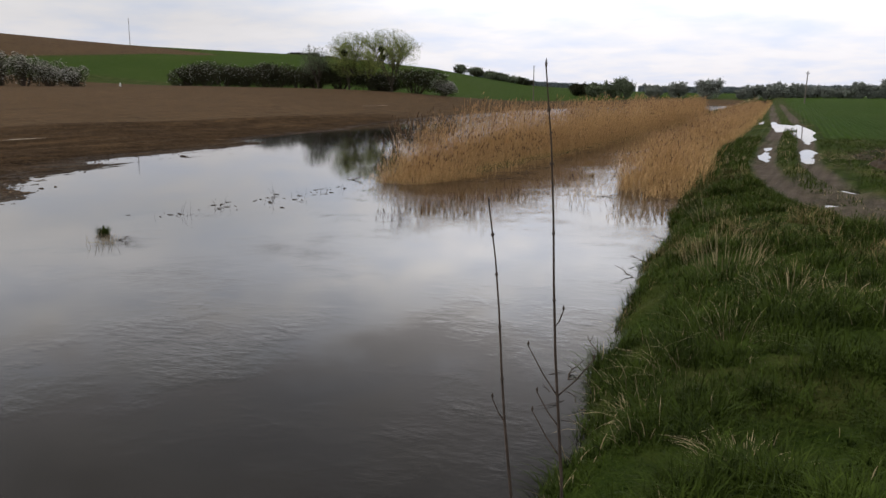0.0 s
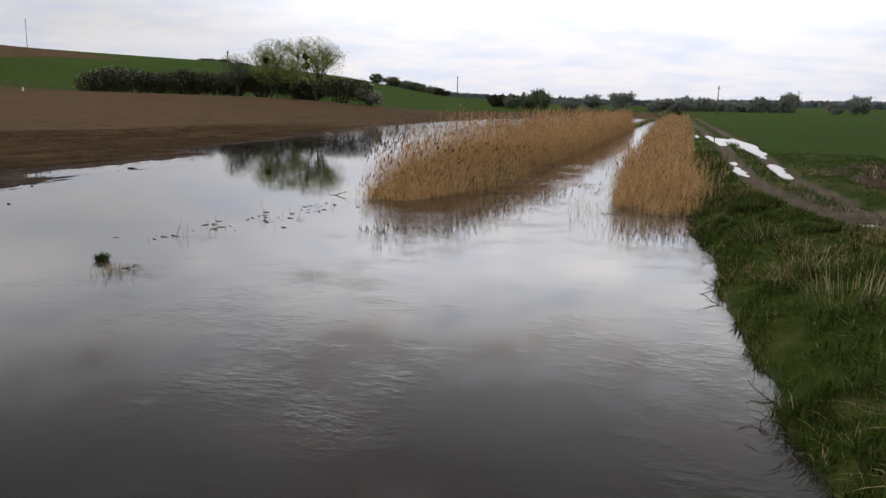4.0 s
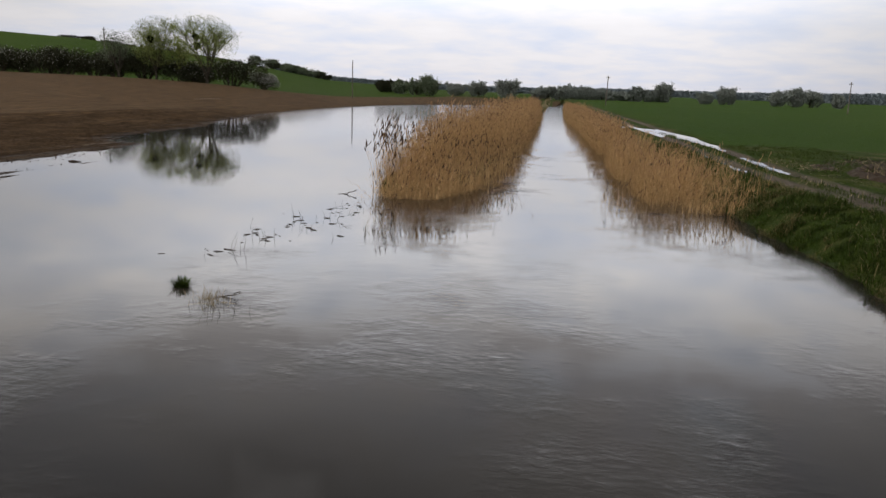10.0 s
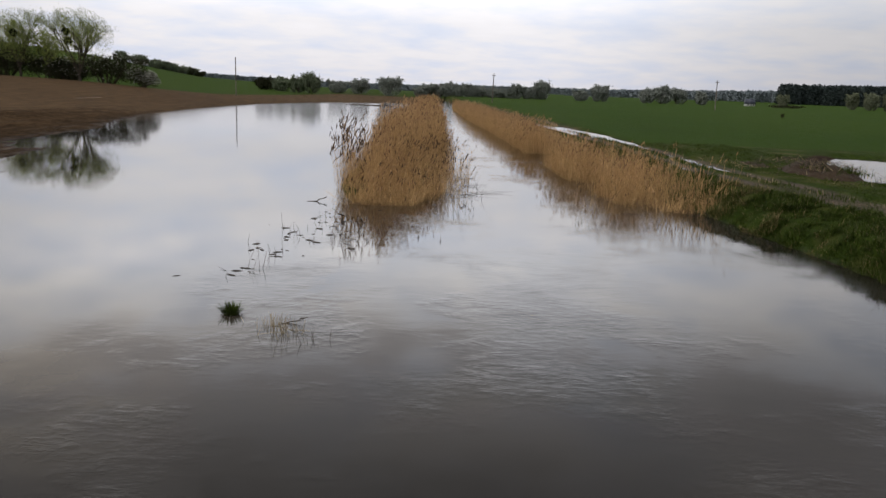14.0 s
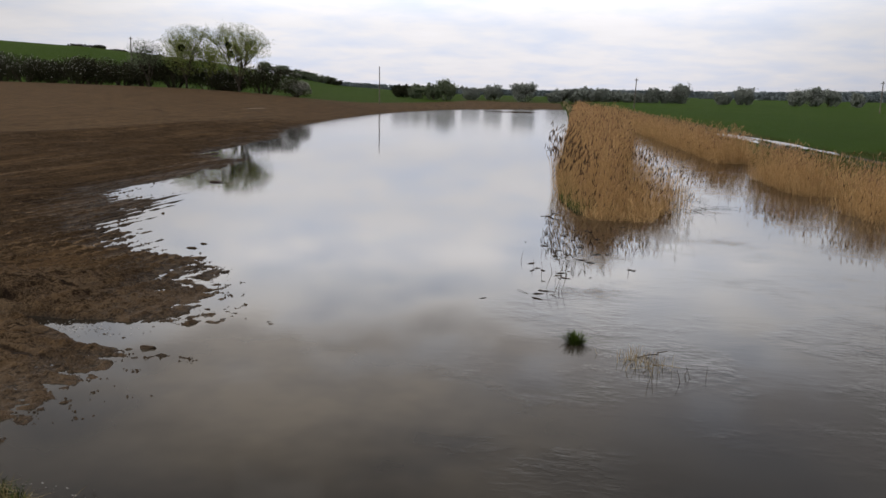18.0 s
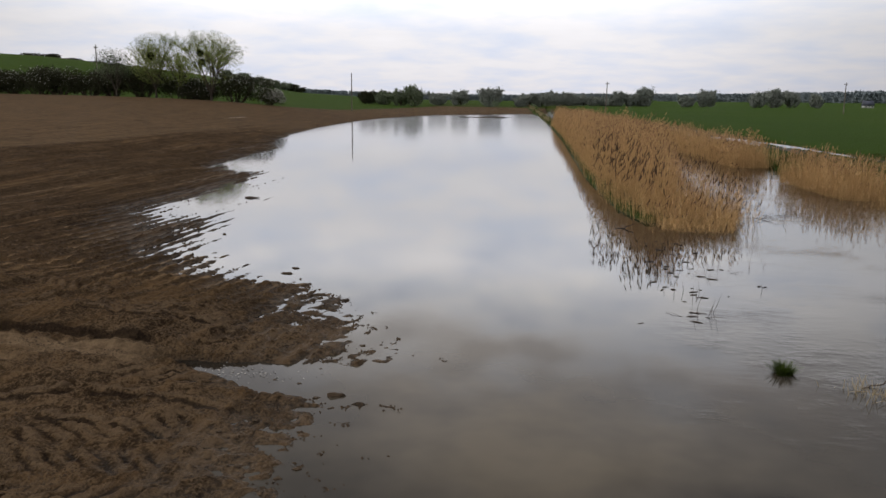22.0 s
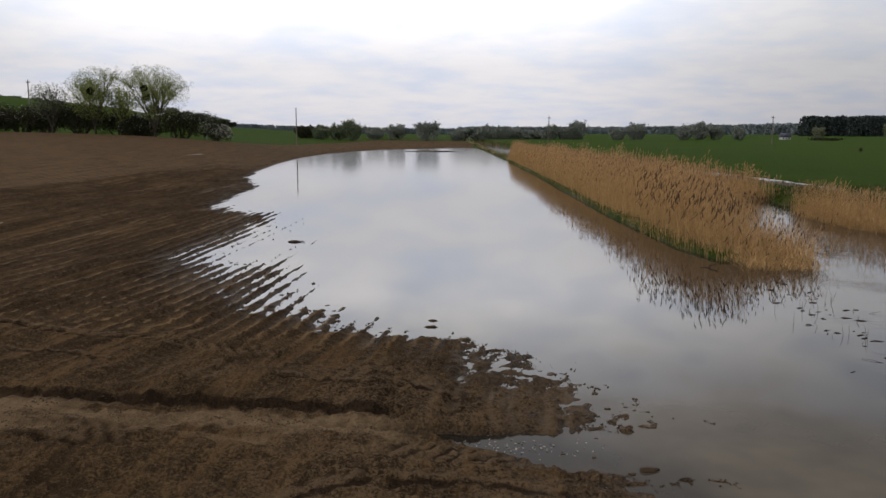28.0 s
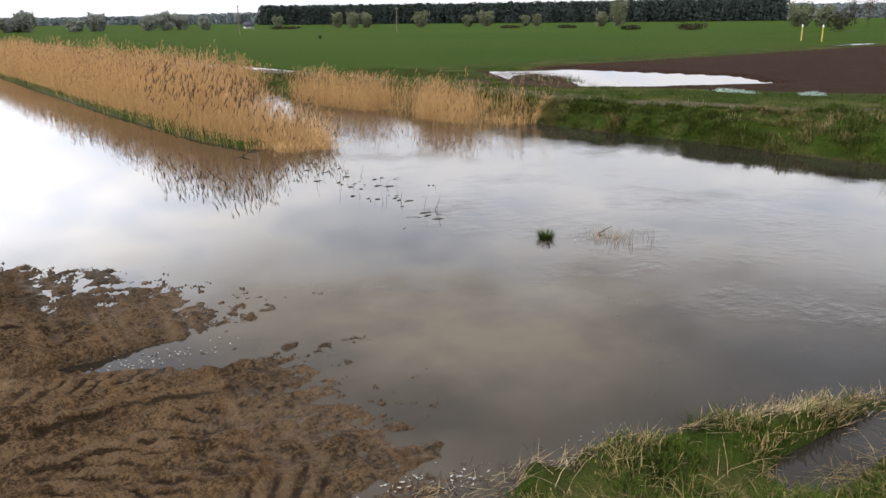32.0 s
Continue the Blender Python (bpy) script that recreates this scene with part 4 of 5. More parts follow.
grass_patch("grass_bank", p[p[:, 1] >= 7.5], 0.06, 0.22, "green spring grass mixed with withered blades on the river bank", 31, [M["blade"], M["thatch"]], 0.13, 0.0056, 1.1)
p = band(rng, 16000, 24.0, 44.0, lambda y: bank_right(y) - 0.1, lambda y: track_mid(y) - 1.3)
grass_patch("grass_bank", p, 0.08, 0.26, "green grass behind the reeds beside the track", 32, GRASS, 0.08, 0.01, 0.8)
p = band(rng, 5000, 9.0, 60.0, lambda y: track_mid(y) - 0.4, lambda y: track_mid(y) + 0.4)
grass_patch("grass_ridge", p, 0.06, 0.16, "low grass between the ruts of the track", 33, GRASS, 0.08, 0.009)
p = band(rng, 26000, 10.0, 45.0, lambda y: track_mid(y) + 1.35, lambda y: track_mid(y) + 6.5)
p = p[(pool(p[:, 0], p[:, 1]) < -0.2) & (dark_field(p[:, 0], p[:, 1]) < 0.1)]
grass_patch("grass_verge", p, 0.04, 0.13, "trampled grass verge beyond the dirt track", 34, GRASS, 0.0, 0.009, 0.9)
p = np.c_[rng.uniform(-6.0, 1.0, 80000), rng.uniform(1.6, 5.7, 80000)]
p = p[(p[:, 1] < 5.2 - 0.31 * (p[:, 0] + 6)) & (p[:, 0] > -5.6)]
grass_patch("grass_strip", p, 0.04, 0.15, "bright green grass tussocks on the flooded near bank", 35, [M["blade"], M["thatch"]], 0.2, 0.005, 0.9, 0.03)
p = band(rng, 5000, 23.5, 130, lambda y: island_left(y) - 0.25, lambda y: island_left(y) + 0.15)
grass_patch("grass_edge", p, 0.03, 0.1, "green grass along the foot of the flooded ridge", 36, GRASS, 0.25, 0.011)
p = band(rng, 5000, 104, 280, island_left, island_right)
grass_patch("grass_edge", p, 0.2, 0.5, "thin dry grass on the far end of the ridge", 37, GRASS, 0.5, 0.03)


# ---- tubes, trees and bushes ----
def tube(points, radii, sides=5):
    pts = np.asarray(points, float)
    d = np.gradient(pts, axis=0)
    d /= np.linalg.norm(d, axis=1, keepdims=True) + 1e-9
    ref = np.where(np.abs(d[:, 2:3]) > 0.9, [[1.0, 0, 0]], [[0, 0, 1.0]])
    u = np.cross(d, ref)
    u /= np.linalg.norm(u, axis=1, keepdims=True) + 1e-9
    w = np.cross(d, u)
    a = np.arange(sides) * 2 * np.pi / sides
    r = np.asarray(radii, float)[:, None, None]
    v = pts[:, None] + r * (np.cos(a)[None, :, None] * u[:, None] + np.sin(a)[None, :, None] * w[:, None])
    k = np.arange(len(pts) * sides).reshape(len(pts), sides)
    q = np.stack([k[:-1], np.roll(k[:-1], -1, 1), np.roll(k[1:], -1, 1), k[1:]], -1).reshape(-1, 4)
    return v.reshape(-1, 3), q


def joined(bits):
    vs, qs, o = [], [], 0
    for v, q in bits:
        vs.append(v), qs.append(q + o)
        o += len(v)
    return np.concatenate(vs), np.concatenate(qs)


def cards(rng, centres, size):
    """Small leaves: one bent quad each, turned at random."""
    n = len(centres)
    u = rng.normal(size=(n, 3))
    u /= np.linalg.norm(u, axis=1, keepdims=True)
    w = np.cross(u, rng.normal(size=(n, 3)))
    w /= np.linalg.norm(w, axis=1, keepdims=True) + 1e-9
    s = (size * rng.uniform(0.5, 1.3, n))[:, None]
    v = np.stack([centres - u * s, centres + w * s * 0.5, centres + u * s, centres - w * s * 0.5], 1).reshape(-1, 3)
    return v, np.arange(4 * n).reshape(n, 4)


def limbs(rng, h, spread, levels, first=0.2, trunk=0.024, sides=6, gnarl=0.07):
    """Trunk and limbs as tapered tubes, and the points where leaves sit."""
    bits, tips = [], []
    part_of = (first, 0.42, 0.26, 0.17, 0.1)

    def grow(p, d, r, level):
        n, length = 5, h * part_of[level] * rng.uniform(0.75, 1.15)
        pts, q, dd = [p], p.copy(), d.copy()
        for i in range(n):
            dd = dd + rng.normal(0, gnarl, 3) + np.array([0, 0, 0.05 if level < 3 else -0.02])
            dd /= np.linalg.norm(dd)
            q = q + dd * length / n
            pts.append(q.copy())
        bits.append(tube(pts, np.linspace(r, r * 0.5, n + 1), (sides, 5, 4, 3, 3)[level]))
        if level >= 2:
            tips.extend(pts[2:])
        if level >= levels:
            return
        kids = (6, 4, 4, 3)[level]
        for k in range(kids):
            t = rng.uniform(0.7, 1.0) if level == 0 else rng.uniform(0.35, 1.0)
            i = min(int(t * n), n - 1)
            start = pts[i] + (pts[i + 1] - pts[i]) * (t * n - i)
            a = rng.uniform(-0.5, 0.5) + k * 6.28 / kids + level
            side = np.array([math.cos(a), math.sin(a), 0])
            turn = dd * rng.uniform(0.8, 1.1) + side * spread * rng.uniform(0.35, 1.0)
            grow(start, turn / np.linalg.norm(turn), r * 0.52, level + 1)
    grow(np.zeros(3), np.array([rng.normal(0, 0.05), rng.normal(0, 0.05), 1.0]), h * trunk, 0)
    v, q = joined(bits)
    tips = np.array(tips)
    k = h / max(tips[:, 2].max(), 0.1)
    return v * [1, 1, k], q, tips * [1, 1, k]


def tree(name, x, y, h, w, label, seed, leaf, leaves=2500, size=0.2, levels=3, category="tree", mistletoe=(), z=None, first=0.2, jitter=0.05, group="", mid=0.64, deep=0.37, loose=0.5):
    """loose: the share of leaves spread through the whole crown instead of along the limbs."""
    rng = np.random.default_rng(seed)
    v, q, tips = limbs(rng, h, 0.8, levels, first)
    k = w / max(np.ptp(tips[:, 0]), np.ptp(tips[:, 1]), 0.1)
    v, tips = v * [k, k, 1], tips * [k, k, 1]
    e = thing(name, x, y, float(height(x, y)) - 0.1 if z is None else z, label, category, group)
    mesh_ob("trunk", v, q, M["bark"], parent=e, smooth=True, label="dark branching trunk and limbs")
    half = int(leaves * loose)
    c = tips[rng.integers(0, len(tips), leaves - half)] + rng.normal(0, jitter * h, (leaves - half, 3)) * [1, 1, 0.8]
    u = rng.normal(size=(leaves * 2, 3))
    u /= np.linalg.norm(u, axis=1, keepdims=True)
    u = u * (rng.random(leaves * 2) ** 0.42)[:, None]
    gaps = fbm(u[:, 0] * 3.2 + seed, u[:, 1] * 3.2 + u[:, 2] * 4.1, seed, 2) > 0.47
    u = u[gaps][:half] * [w * 0.5, w * 0.5, h * deep] + [tips[:, 0].mean(), tips[:, 1].mean(), h * mid]
    c = np.concatenate([c, u])
    c = c[c[:, 2] > h * (0.15 if mid > 0.6 else 0.02)]
    lv, lq = cards(rng, c, size)
    mesh_ob("crown", lv, lq, leaf, parent=e, label="loose crown of small spring leaves")
    for bx, bz in mistletoe:
        b = np.array([bx * w, -0.34 * w, bz * h])
        bv, bq = cards(rng, b + rng.normal(0, 0.2, (620, 3)), 0.15)
        mesh_ob("mistletoe", bv, bq, M["mistle"], parent=e, label="dark round mistletoe ball")["kind"] = "stuff"
    return e


def bush(name, x, y, w, d, h, label, seed, leaf, blossom=0.0, leaves=1800, size=0.16, group="", z=None):
    rng = np.random.default_rng(seed)
    e = thing(name, x, y, float(height(x, y)) - 0.08 if z is None else z, label, "bush", group)
    lumps = [(rng.uniform(-0.42, 0.42) * w, rng.uniform(-0.35, 0.35) * d, rng.uniform(0.3, 0.66) * h, rng.uniform(0.3, 0.45)) for _ in range(11)]
    bits = []
    for lx, ly, lz, lr in lumps:
        for _ in range(2):
            pts = np.linspace([lx * 0.3, ly * 0.3, 0], [lx + rng.normal(0, 0.2), ly + rng.normal(0, 0.2), lz + lr * h * 0.6], 4) + rng.normal(0, 0.06, (4, 3)) * [1, 1, 0]
            bits.append(tube(pts, np.linspace(0.05, 0.012, 4) * h / 2.5, 4))
    mesh_ob("branchwork", *joined(bits), M["twig"], parent=e)
    pick = rng.integers(0, len(lumps), leaves)
    L = np.array(lumps)[pick]
    u = rng.normal(size=(leaves, 3))
    u /= np.linalg.norm(u, axis=1, keepdims=True)
    rad = rng.uniform(0.45, 1.05, leaves) ** 0.6
    c = L[:, :3] + u * rad[:, None] * np.c_[L[:, 3] * w * 0.75, L[:, 3] * d * 0.75, L[:, 3] * h]
    c[:, 2] = np.abs(c[:, 2]) + 0.05
    mesh_ob("foliage", *cards(rng, c, size), leaf, parent=e)
    if blossom:
        m = int(leaves * blossom)
        k = rng.permutation(leaves)[: 2 * m]
        up = c[k][np.argsort(-(u[k][:, 2] + rng.normal(0, 0.5, len(k))))][:m]
        mesh_ob("blossom", *cards(rng, up * [1.03, 1.03, 1.03], size * 0.75), M["blossom"], parent=e, label="white blossom")
    return e


# the willows and hedge at the edge of the ploughed field
tree("willow_tree", -52.6, 116.0, 10.6, 10.2, "old willow with thin pale green crown and dark mistletoe balls", 41, M["leaf"], 26000, 0.07, 4, mistletoe=((0.0, 0.66), (0.02, 0.54)), first=0.1, jitter=0.03, mid=0.62, deep=0.38, loose=0.45)
tree("willow_tree", -62.5, 118.0, 10.2, 8.4, "tall willow with light green young leaves by the field edge", 42, M["leaf"], 22000, 0.075, 4, mistletoe=((0.1, 0.62),), first=0.14, jitter=0.03, mid=0.6, deep=0.4, loose=0.45)
tree("willow_tree", -68.5, 117.0, 7.6, 6.5, "smaller bare willow with few leaves beside the hedge", 43, M["leaf_far"], 3600, 0.1, 4, first=0.14, jitter=0.06)
tree("willow_tree", -58.8, 119.0, 7.0, 4.5, "young willow with light green leaves between taller trees", 44, M["leaf"], 2200, 0.15, 3, jitter=0.05)
HEDGE = "bushes along the field edge"
for i, (hx, hw, hh, bl) in enumerate(((-102, 6, 3.4, 0.2), (-97.5, 6, 3.5, 0.22), (-93, 6, 3.1, 0.12), (-88.5, 5.5, 3.0, 0.15), (-84, 5.5, 3.4, 0.1), (-80, 5, 3.2, 0.14), (-75.5, 5.5, 3.3, 0.08), (-71, 5, 3.6, 0.08), (-66.0, 5, 3.8, 0.0), (-60.0, 6, 2.9, 0.3), (-56.0, 4, 2.4, 0.1), (-50.6, 6, 3.4, 0.14))):
    bush("blackthorn_bush", hx, 120.5 + 0.6 * math.sin(i * 2.3), hw * 1.6, 4.2, hh * 1.34, "dark hedge bush flecked with white blossom" if bl > 0.07 else "dark leafless hedge bush by the field edge", 60 + i, M["leaf_dark"], bl * 0.5, 7000, 0.14, HEDGE)
bush("blackthorn_bush", -45.2, 121.0, 4.6, 3.8, 2.7, "single rounded bush covered in white blossom", 81, M["leaf_dark"], 0.75, 2200, 0.13, HEDGE)
for i, (hx, hy, hw, hh) in enumerate(((-111.0, 95.0, 6.5, 4.6), (-115.0, 93.0, 6.0, 5.6), (-120.0, 92.0, 7.0, 6.2), (-105.8, 96.0, 5.5, 3.6))):
    bush("blackthorn_bush", hx, hy, hw, 4.0, hh, "large bush white with blossom on the field corner", 85 + i, M["leaf_dark"], 0.7, 2400, 0.17, HEDGE)

# woods on the hillside and along the valley
SLOPE = "trees on the slope behind the field"
rng = np.random.default_rng(91)
for i in range(23):
    t = i / 22
    tx, ty = -129 + 30 * t + rng.normal(0, 1.0), 308 + 9 * t + rng.normal(0, 3)
    tree("slope_tree", tx, ty, rng.uniform(2.4, 3.9) * (1.05 - 0.25 * t), rng.uniform(4.0, 6.0), "dark round tree on the green slope", 100 + i, M["leaf_dark"] if i % 3 == 1 else M["leaf_far"], 1000, 0.3, 2, group=SLOPE, jitter=0.09, mid=0.5, deep=0.5)
for i in range(6):
    bush("crest_bush", -187 + 6.4 * i, 272 + 2.5 * i, 6.0, 5.0, 1.7 - 0.2 * i + 0.3 * math.sin(i * 1.7), "low dark bush on the crest of the hill", 120 + i, M["leaf_dark"], 0, 700, 0.35, SLOPE, float(height(-187 + 6.4 * i, 272 + 2.5 * i)) - 0.75)
FAR = "trees across the valley"


def far_tree(bx, by, h, w, leaf, seed, label):
    tree("valley_tree", bx, by, h, w, label, seed, leaf, 4600, 0.27, 2, group=FAR, jitter=0.07, mid=0.48, deep=0.5, first=0.1)


far_tree(-42.0, 226, 4.8, 6.0, M["leaf_far"], 131, "dark green tree beside the flooded meadow")
far_tree(-38.2, 227, 6.0, 5.0, M["leaf_far"], 132, "dark tree with an uneven top by the meadow")
far_tree(-47.5, 229, 4.0, 6.0, M["leaf_far"], 133, "low dark tree beside the flooded meadow")
far_tree(-52.5, 232, 3.8, 6.0, M["leaf_dark"], 134, "low dark tree beside the flooded meadow")
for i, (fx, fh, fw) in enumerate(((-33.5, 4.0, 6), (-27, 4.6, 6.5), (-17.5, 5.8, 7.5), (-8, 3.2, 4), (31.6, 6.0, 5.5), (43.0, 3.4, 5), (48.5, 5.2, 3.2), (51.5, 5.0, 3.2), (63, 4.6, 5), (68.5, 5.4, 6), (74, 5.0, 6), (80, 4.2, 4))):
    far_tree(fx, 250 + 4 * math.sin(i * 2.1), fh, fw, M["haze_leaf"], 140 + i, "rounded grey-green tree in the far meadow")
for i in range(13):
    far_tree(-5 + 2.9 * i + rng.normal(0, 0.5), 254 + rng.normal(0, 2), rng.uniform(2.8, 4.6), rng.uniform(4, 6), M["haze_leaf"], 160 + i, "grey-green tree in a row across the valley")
for i, (az, dist, h, w) in enumerate(((24.8, 285, 4.0, 5.0), (28.9, 280, 5.0, 5.0), (30.0, 280, 5.2, 6.5), (30.9, 282, 5.0, 5.5), (34.9, 285, 5.6, 7), (38.1, 290, 4.0, 5), (39.3, 290, 5.2, 8), (42.2, 290, 3.8, 4.4), (43.0, 290, 4.0, 4.4), (48.5, 270, 8.2, 8), (47.5, 270, 4.4, 5), (60.3, 230, 6.0, 9), (61.6, 225, 5.0, 6))):
    a = radians(az)
    far_tree(-9 + dist * math.sin(a), dist * math.cos(a), h, w * 0.72, M["leaf_pale"], 180 + i, "pale green rounded tree before the dark pine wood")
for i, (az, dist, h, w) in enumerate(((25.4, 262, 0.9, 9), (45.0, 235, 0.9, 6), (49.6, 200, 1.1, 6), (53.4, 190, 1.6, 7), (62.6, 190, 4.0, 12), (41.0, 240, 0.8, 7))):
    a = radians(az)
    bush("meadow_bush", -9 + dist * math.sin(a), dist * math.cos(a), w, 3.0, h, "low dark bush on the open green field", 200 + i, M["leaf_dark"], 0, 500, 0.3, FAR)
for i in range(5):
    a = radians(63.2 + 0.9 * i)
    tree("bare_tree", -9 + 215 * math.sin(a), 215 * math.cos(a), 8 + math.sin(i * 2), 3.6, "slender bare tree at the edge of the meadow", 210 + i, M["leaf_dark"], 160, 0.18, 3, group=FAR)


def wood(name, az0, az1, dist, h0, h1, leaf, label, seed, step=0.22, size=1.6):
    """A far wood as one sheet of many crowns."""
    rng = np.random.default_rng(seed)
    cs = []
    for az in np.arange(az0, az1, step):
        for row in range(4):
            a, d = radians(az + rng.normal(0, step * 0.6)), dist + 14 * row + rng.normal(0, 5)
            x, y = -5 + d * math.sin(a), d * math.cos(a)
            h = np.interp(az, [az0, az1], [h0, h1]) * rng.uniform(0.9, 1.04)
            m = 130
            t = rng.random(m)
            r = (1.05 - t ** 1.6) * h * 0.16 + 0.7
            b = rng.uniform(0, 6.28, m)
            z = float(height(x, y))
            cs.append(np.c_[x + r * np.cos(b), y + r * np.sin(b), z + h * t])
    v, q = cards(rng, np.concatenate(cs), size * 0.75)
    return tagged(mesh_ob(name, v, q, leaf), label, "wood", kind="stuff")


wood("pine_wood", 23.4, 59.0, 430, 9.6, 11.4, M["pine"], "dark pine wood behind the green field", 221, 0.15, 1.0)
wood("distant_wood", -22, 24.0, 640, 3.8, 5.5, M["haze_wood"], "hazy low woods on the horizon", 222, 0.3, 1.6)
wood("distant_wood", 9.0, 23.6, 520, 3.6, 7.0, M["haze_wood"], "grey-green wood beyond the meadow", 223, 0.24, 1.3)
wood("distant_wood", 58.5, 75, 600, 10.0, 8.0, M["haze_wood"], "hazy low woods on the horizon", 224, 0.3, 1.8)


# ---- poles, house and posts ----
def pole(x, y, top, label, seed, arm=True):
    z0 = float(height(x, y)) - 0.2
    e = thing("utility_pole", x, y, z0, label, "pole", "utility poles")
    rng = np.random.default_rng(seed)
    h = top - z0
    lean = rng.normal(0, 0.012, 2) * h
    mesh_ob("shaft", *tube(np.linspace([0, 0, 0], [lean[0], lean[1], h], 5), np.linspace(0.12, 0.08, 5), 8), M["pole"], parent=e, smooth=True)
    if arm:
        mesh_ob("crossarm", *tube([[lean[0] - 0.36, lean[1], h - 0.35], [lean[0] + 0.36, lean[1], h - 0.35]], [0.06, 0.06], 4), M["pole"], parent=e)
        for sx in (-0.3, 0.0, 0.3):
            mesh_ob("insulator", *tube([[lean[0] + sx, lean[1], h - 0.35 if sx else h], [lean[0] + sx, lean[1], h - 0.13 if sx else h + 0.2]], [0.05, 0.035], 6), M["white"], parent=e)


pole(-77.1, 126.5, 11.8, "weathered wooden pole rising behind the hedge", 1)
pole(-37.9, 146.7, 8.1, "weathered wooden pole at the edge of the ploughed field", 2, False)
pole(10.8, 160.5, 7.0, "weathered wooden pole beside the track", 3)
pole(56.5, 161.0, 7.2, "weathered wooden pole on the green field", 4)
pole(97.0, 163.0, 6.8, "weathered wooden pole on the green field", 5)
pole(163.0, 160.0, 6.8, "weathered wooden pole on the green field", 6)
pole(-231.0, 225.0, 30.0, "wooden pole on the crest of the hill", 7)


def box(x0, x1, y0, y1, z0, z1):
    v = np.array([[x, y, z] for z in (z0, z1) for y in (y0, y1) for x in (x0, x1)], float)
    return v, np.array([[0, 2, 3, 1], [4, 5, 7, 6], [0, 1, 5, 4], [2, 6, 7, 3], [0, 4, 6, 2], [1, 3, 7, 5]])


def house():
    e = thing("house", 101.5, 263.0, float(height(101.5, 263.0)) - 0.1, "small white plastered house with a grey roof before the wood", "house")
    e.scale = (0.55, 0.55, 0.55)
    mesh_ob("wall", *box(-2.6, 2.6, -2, 2, 0, 1.9), M["plaster"], parent=e)
    rv = np.array([[-2.9, -2.5, 1.5], [2.9, -2.5, 1.5], [2.9, 2.5, 1.5], [-2.9, 2.5, 1.5], [-2.9, 0, 4.3], [2.9, 0, 4.3]])
    roof = mesh_ob("roof", rv, [np.array([[0, 1, 5, 4], [3, 4, 5, 2], [0, 3, 2, 1]]), np.array([[0, 4, 3], [1, 2, 5]])], M["roof"], parent=e)
    mesh_ob("chimney", *box(0.6, 1.0, -0.25, 0.25, 3.6, 4.8), M["roof"], parent=roof)
    for wx in (-1.6, 0.1, 1.7):
        win = mesh_ob("window", *box(wx - 0.4, wx + 0.4, -2.05, -1.98, 0.5, 1.3), M["white"], parent=e)
        mesh_ob("pane", *box(wx - 0.32, wx + 0.32, -2.07, -2.04, 0.58, 1.22), M["glass"], parent=win)


house()
for px, py in ((85.5, 54.1), (84.6, 51.0)):
    e = thing("marker_post", px, py, float(height(px, py)) - 0.1, "yellow marker post with a white cap on the field", "post", "yellow marker posts")
    mesh_ob("shaft", *tube([[0, 0, 0], [0, 0, 1.0], [0, 0, 1.75]], [0.07, 0.07, 0.07], 8), M["yellow"], parent=e)
    mesh_ob("cap", *tube([[0, 0, 1.75], [0, 0, 1.9], [0, 0, 2.1]], [0.1, 0.1, 0.06], 8), M["white"], parent=e)
e = thing("marker_stone", -103.0, 103.5, float(height(-103.0, 103.5)) - 0.05, "small white marker stone beside the hedge", "stone")
mesh_ob("block", *tube([[0, 0, 0], [0, 0, 0.4], [0.02, 0, 0.65], [0.04, 0, 0.72]], [0.16, 0.15, 0.11, 0.03], 6), M["white"], parent=e)
for px, py in ((52.6, 118),):
    bush("meadow_bush", px, py, 0.5, 0.5, 0.6, "small dark stump of shrub on the field", int(px), M["leaf_dark"], 0, 120, 0.14, FAR)


# ---- things in and beside the water ----
def sapling(x, y, top, label, seed, bend, twigs):
    rng = np.random.default_rng(seed)
    z0 = float(height(x, y)) - 0.05
    e = thing("sapling", x, y, z0, label, "sapling", "bare saplings")
    h = top - z0
    t = np.linspace(0, 1, 9)
    pts = np.c_[bend[0] * t ** 1.5 + 0.012 * np.sin(t * 9), bend[1] * t ** 1.5, h * t]
    mesh_ob("stem", *tube(pts, np.linspace(0.011, 0.0035, 9), 6), M["twig"], parent=e, smooth=True)
    for f, a, ln in twigs:
        b = np.array([np.interp(f, t, pts[:, k]) for k in range(3)])
        d = np.array([math.cos(a), 0.35 * math.sin(a), 0.9])
        tp = np.array([b, b + d * ln * 0.5 + [0, 0, 0.01], b + d * ln + [0, 0, 0.05]])
        tw = mesh_ob("twig", *tube(tp, [0.005, 0.004, 0.003], 5), M["twig"], parent=e)
        mesh_ob("bud", *tube([tp[2], tp[2] + [0, 0, 0.012], tp[2] + [0, 0, 0.03]], [0.003, 0.008, 0.001], 5), M["twig"], parent=tw)
    for f in (0.3, 0.45, 0.6, 0.72, 0.84, 0.93):
        b = np.array([np.interp(f, t, pts[:, k]) for k in range(3)])
        mesh_ob("node", *tube([b - [0, 0, 0.012], b, b + [0, 0, 0.012]], [0.005, 0.0105, 0.005], 6), M["twig"], parent=e)
    mesh_ob("tip_bud", *tube([pts[-1] - [0, 0, 0.01], pts[-1] + [0, 0, 0.015], pts[-1] + [0, 0, 0.04]], [0.003, 0.0065, 0.001], 6), M["twig"], parent=e)


sapling(12.94, 2.0, 3.25, "thin bare sapling with dark buds on the river bank", 1, (-0.15, -0.1), ((0.42, 0.4, 0.2), (0.42, 2.6, 0.22), (0.36, 2.9, 0.14), (0.3, 2.7, 0.2), (0.55, 0.6, 0.05)))
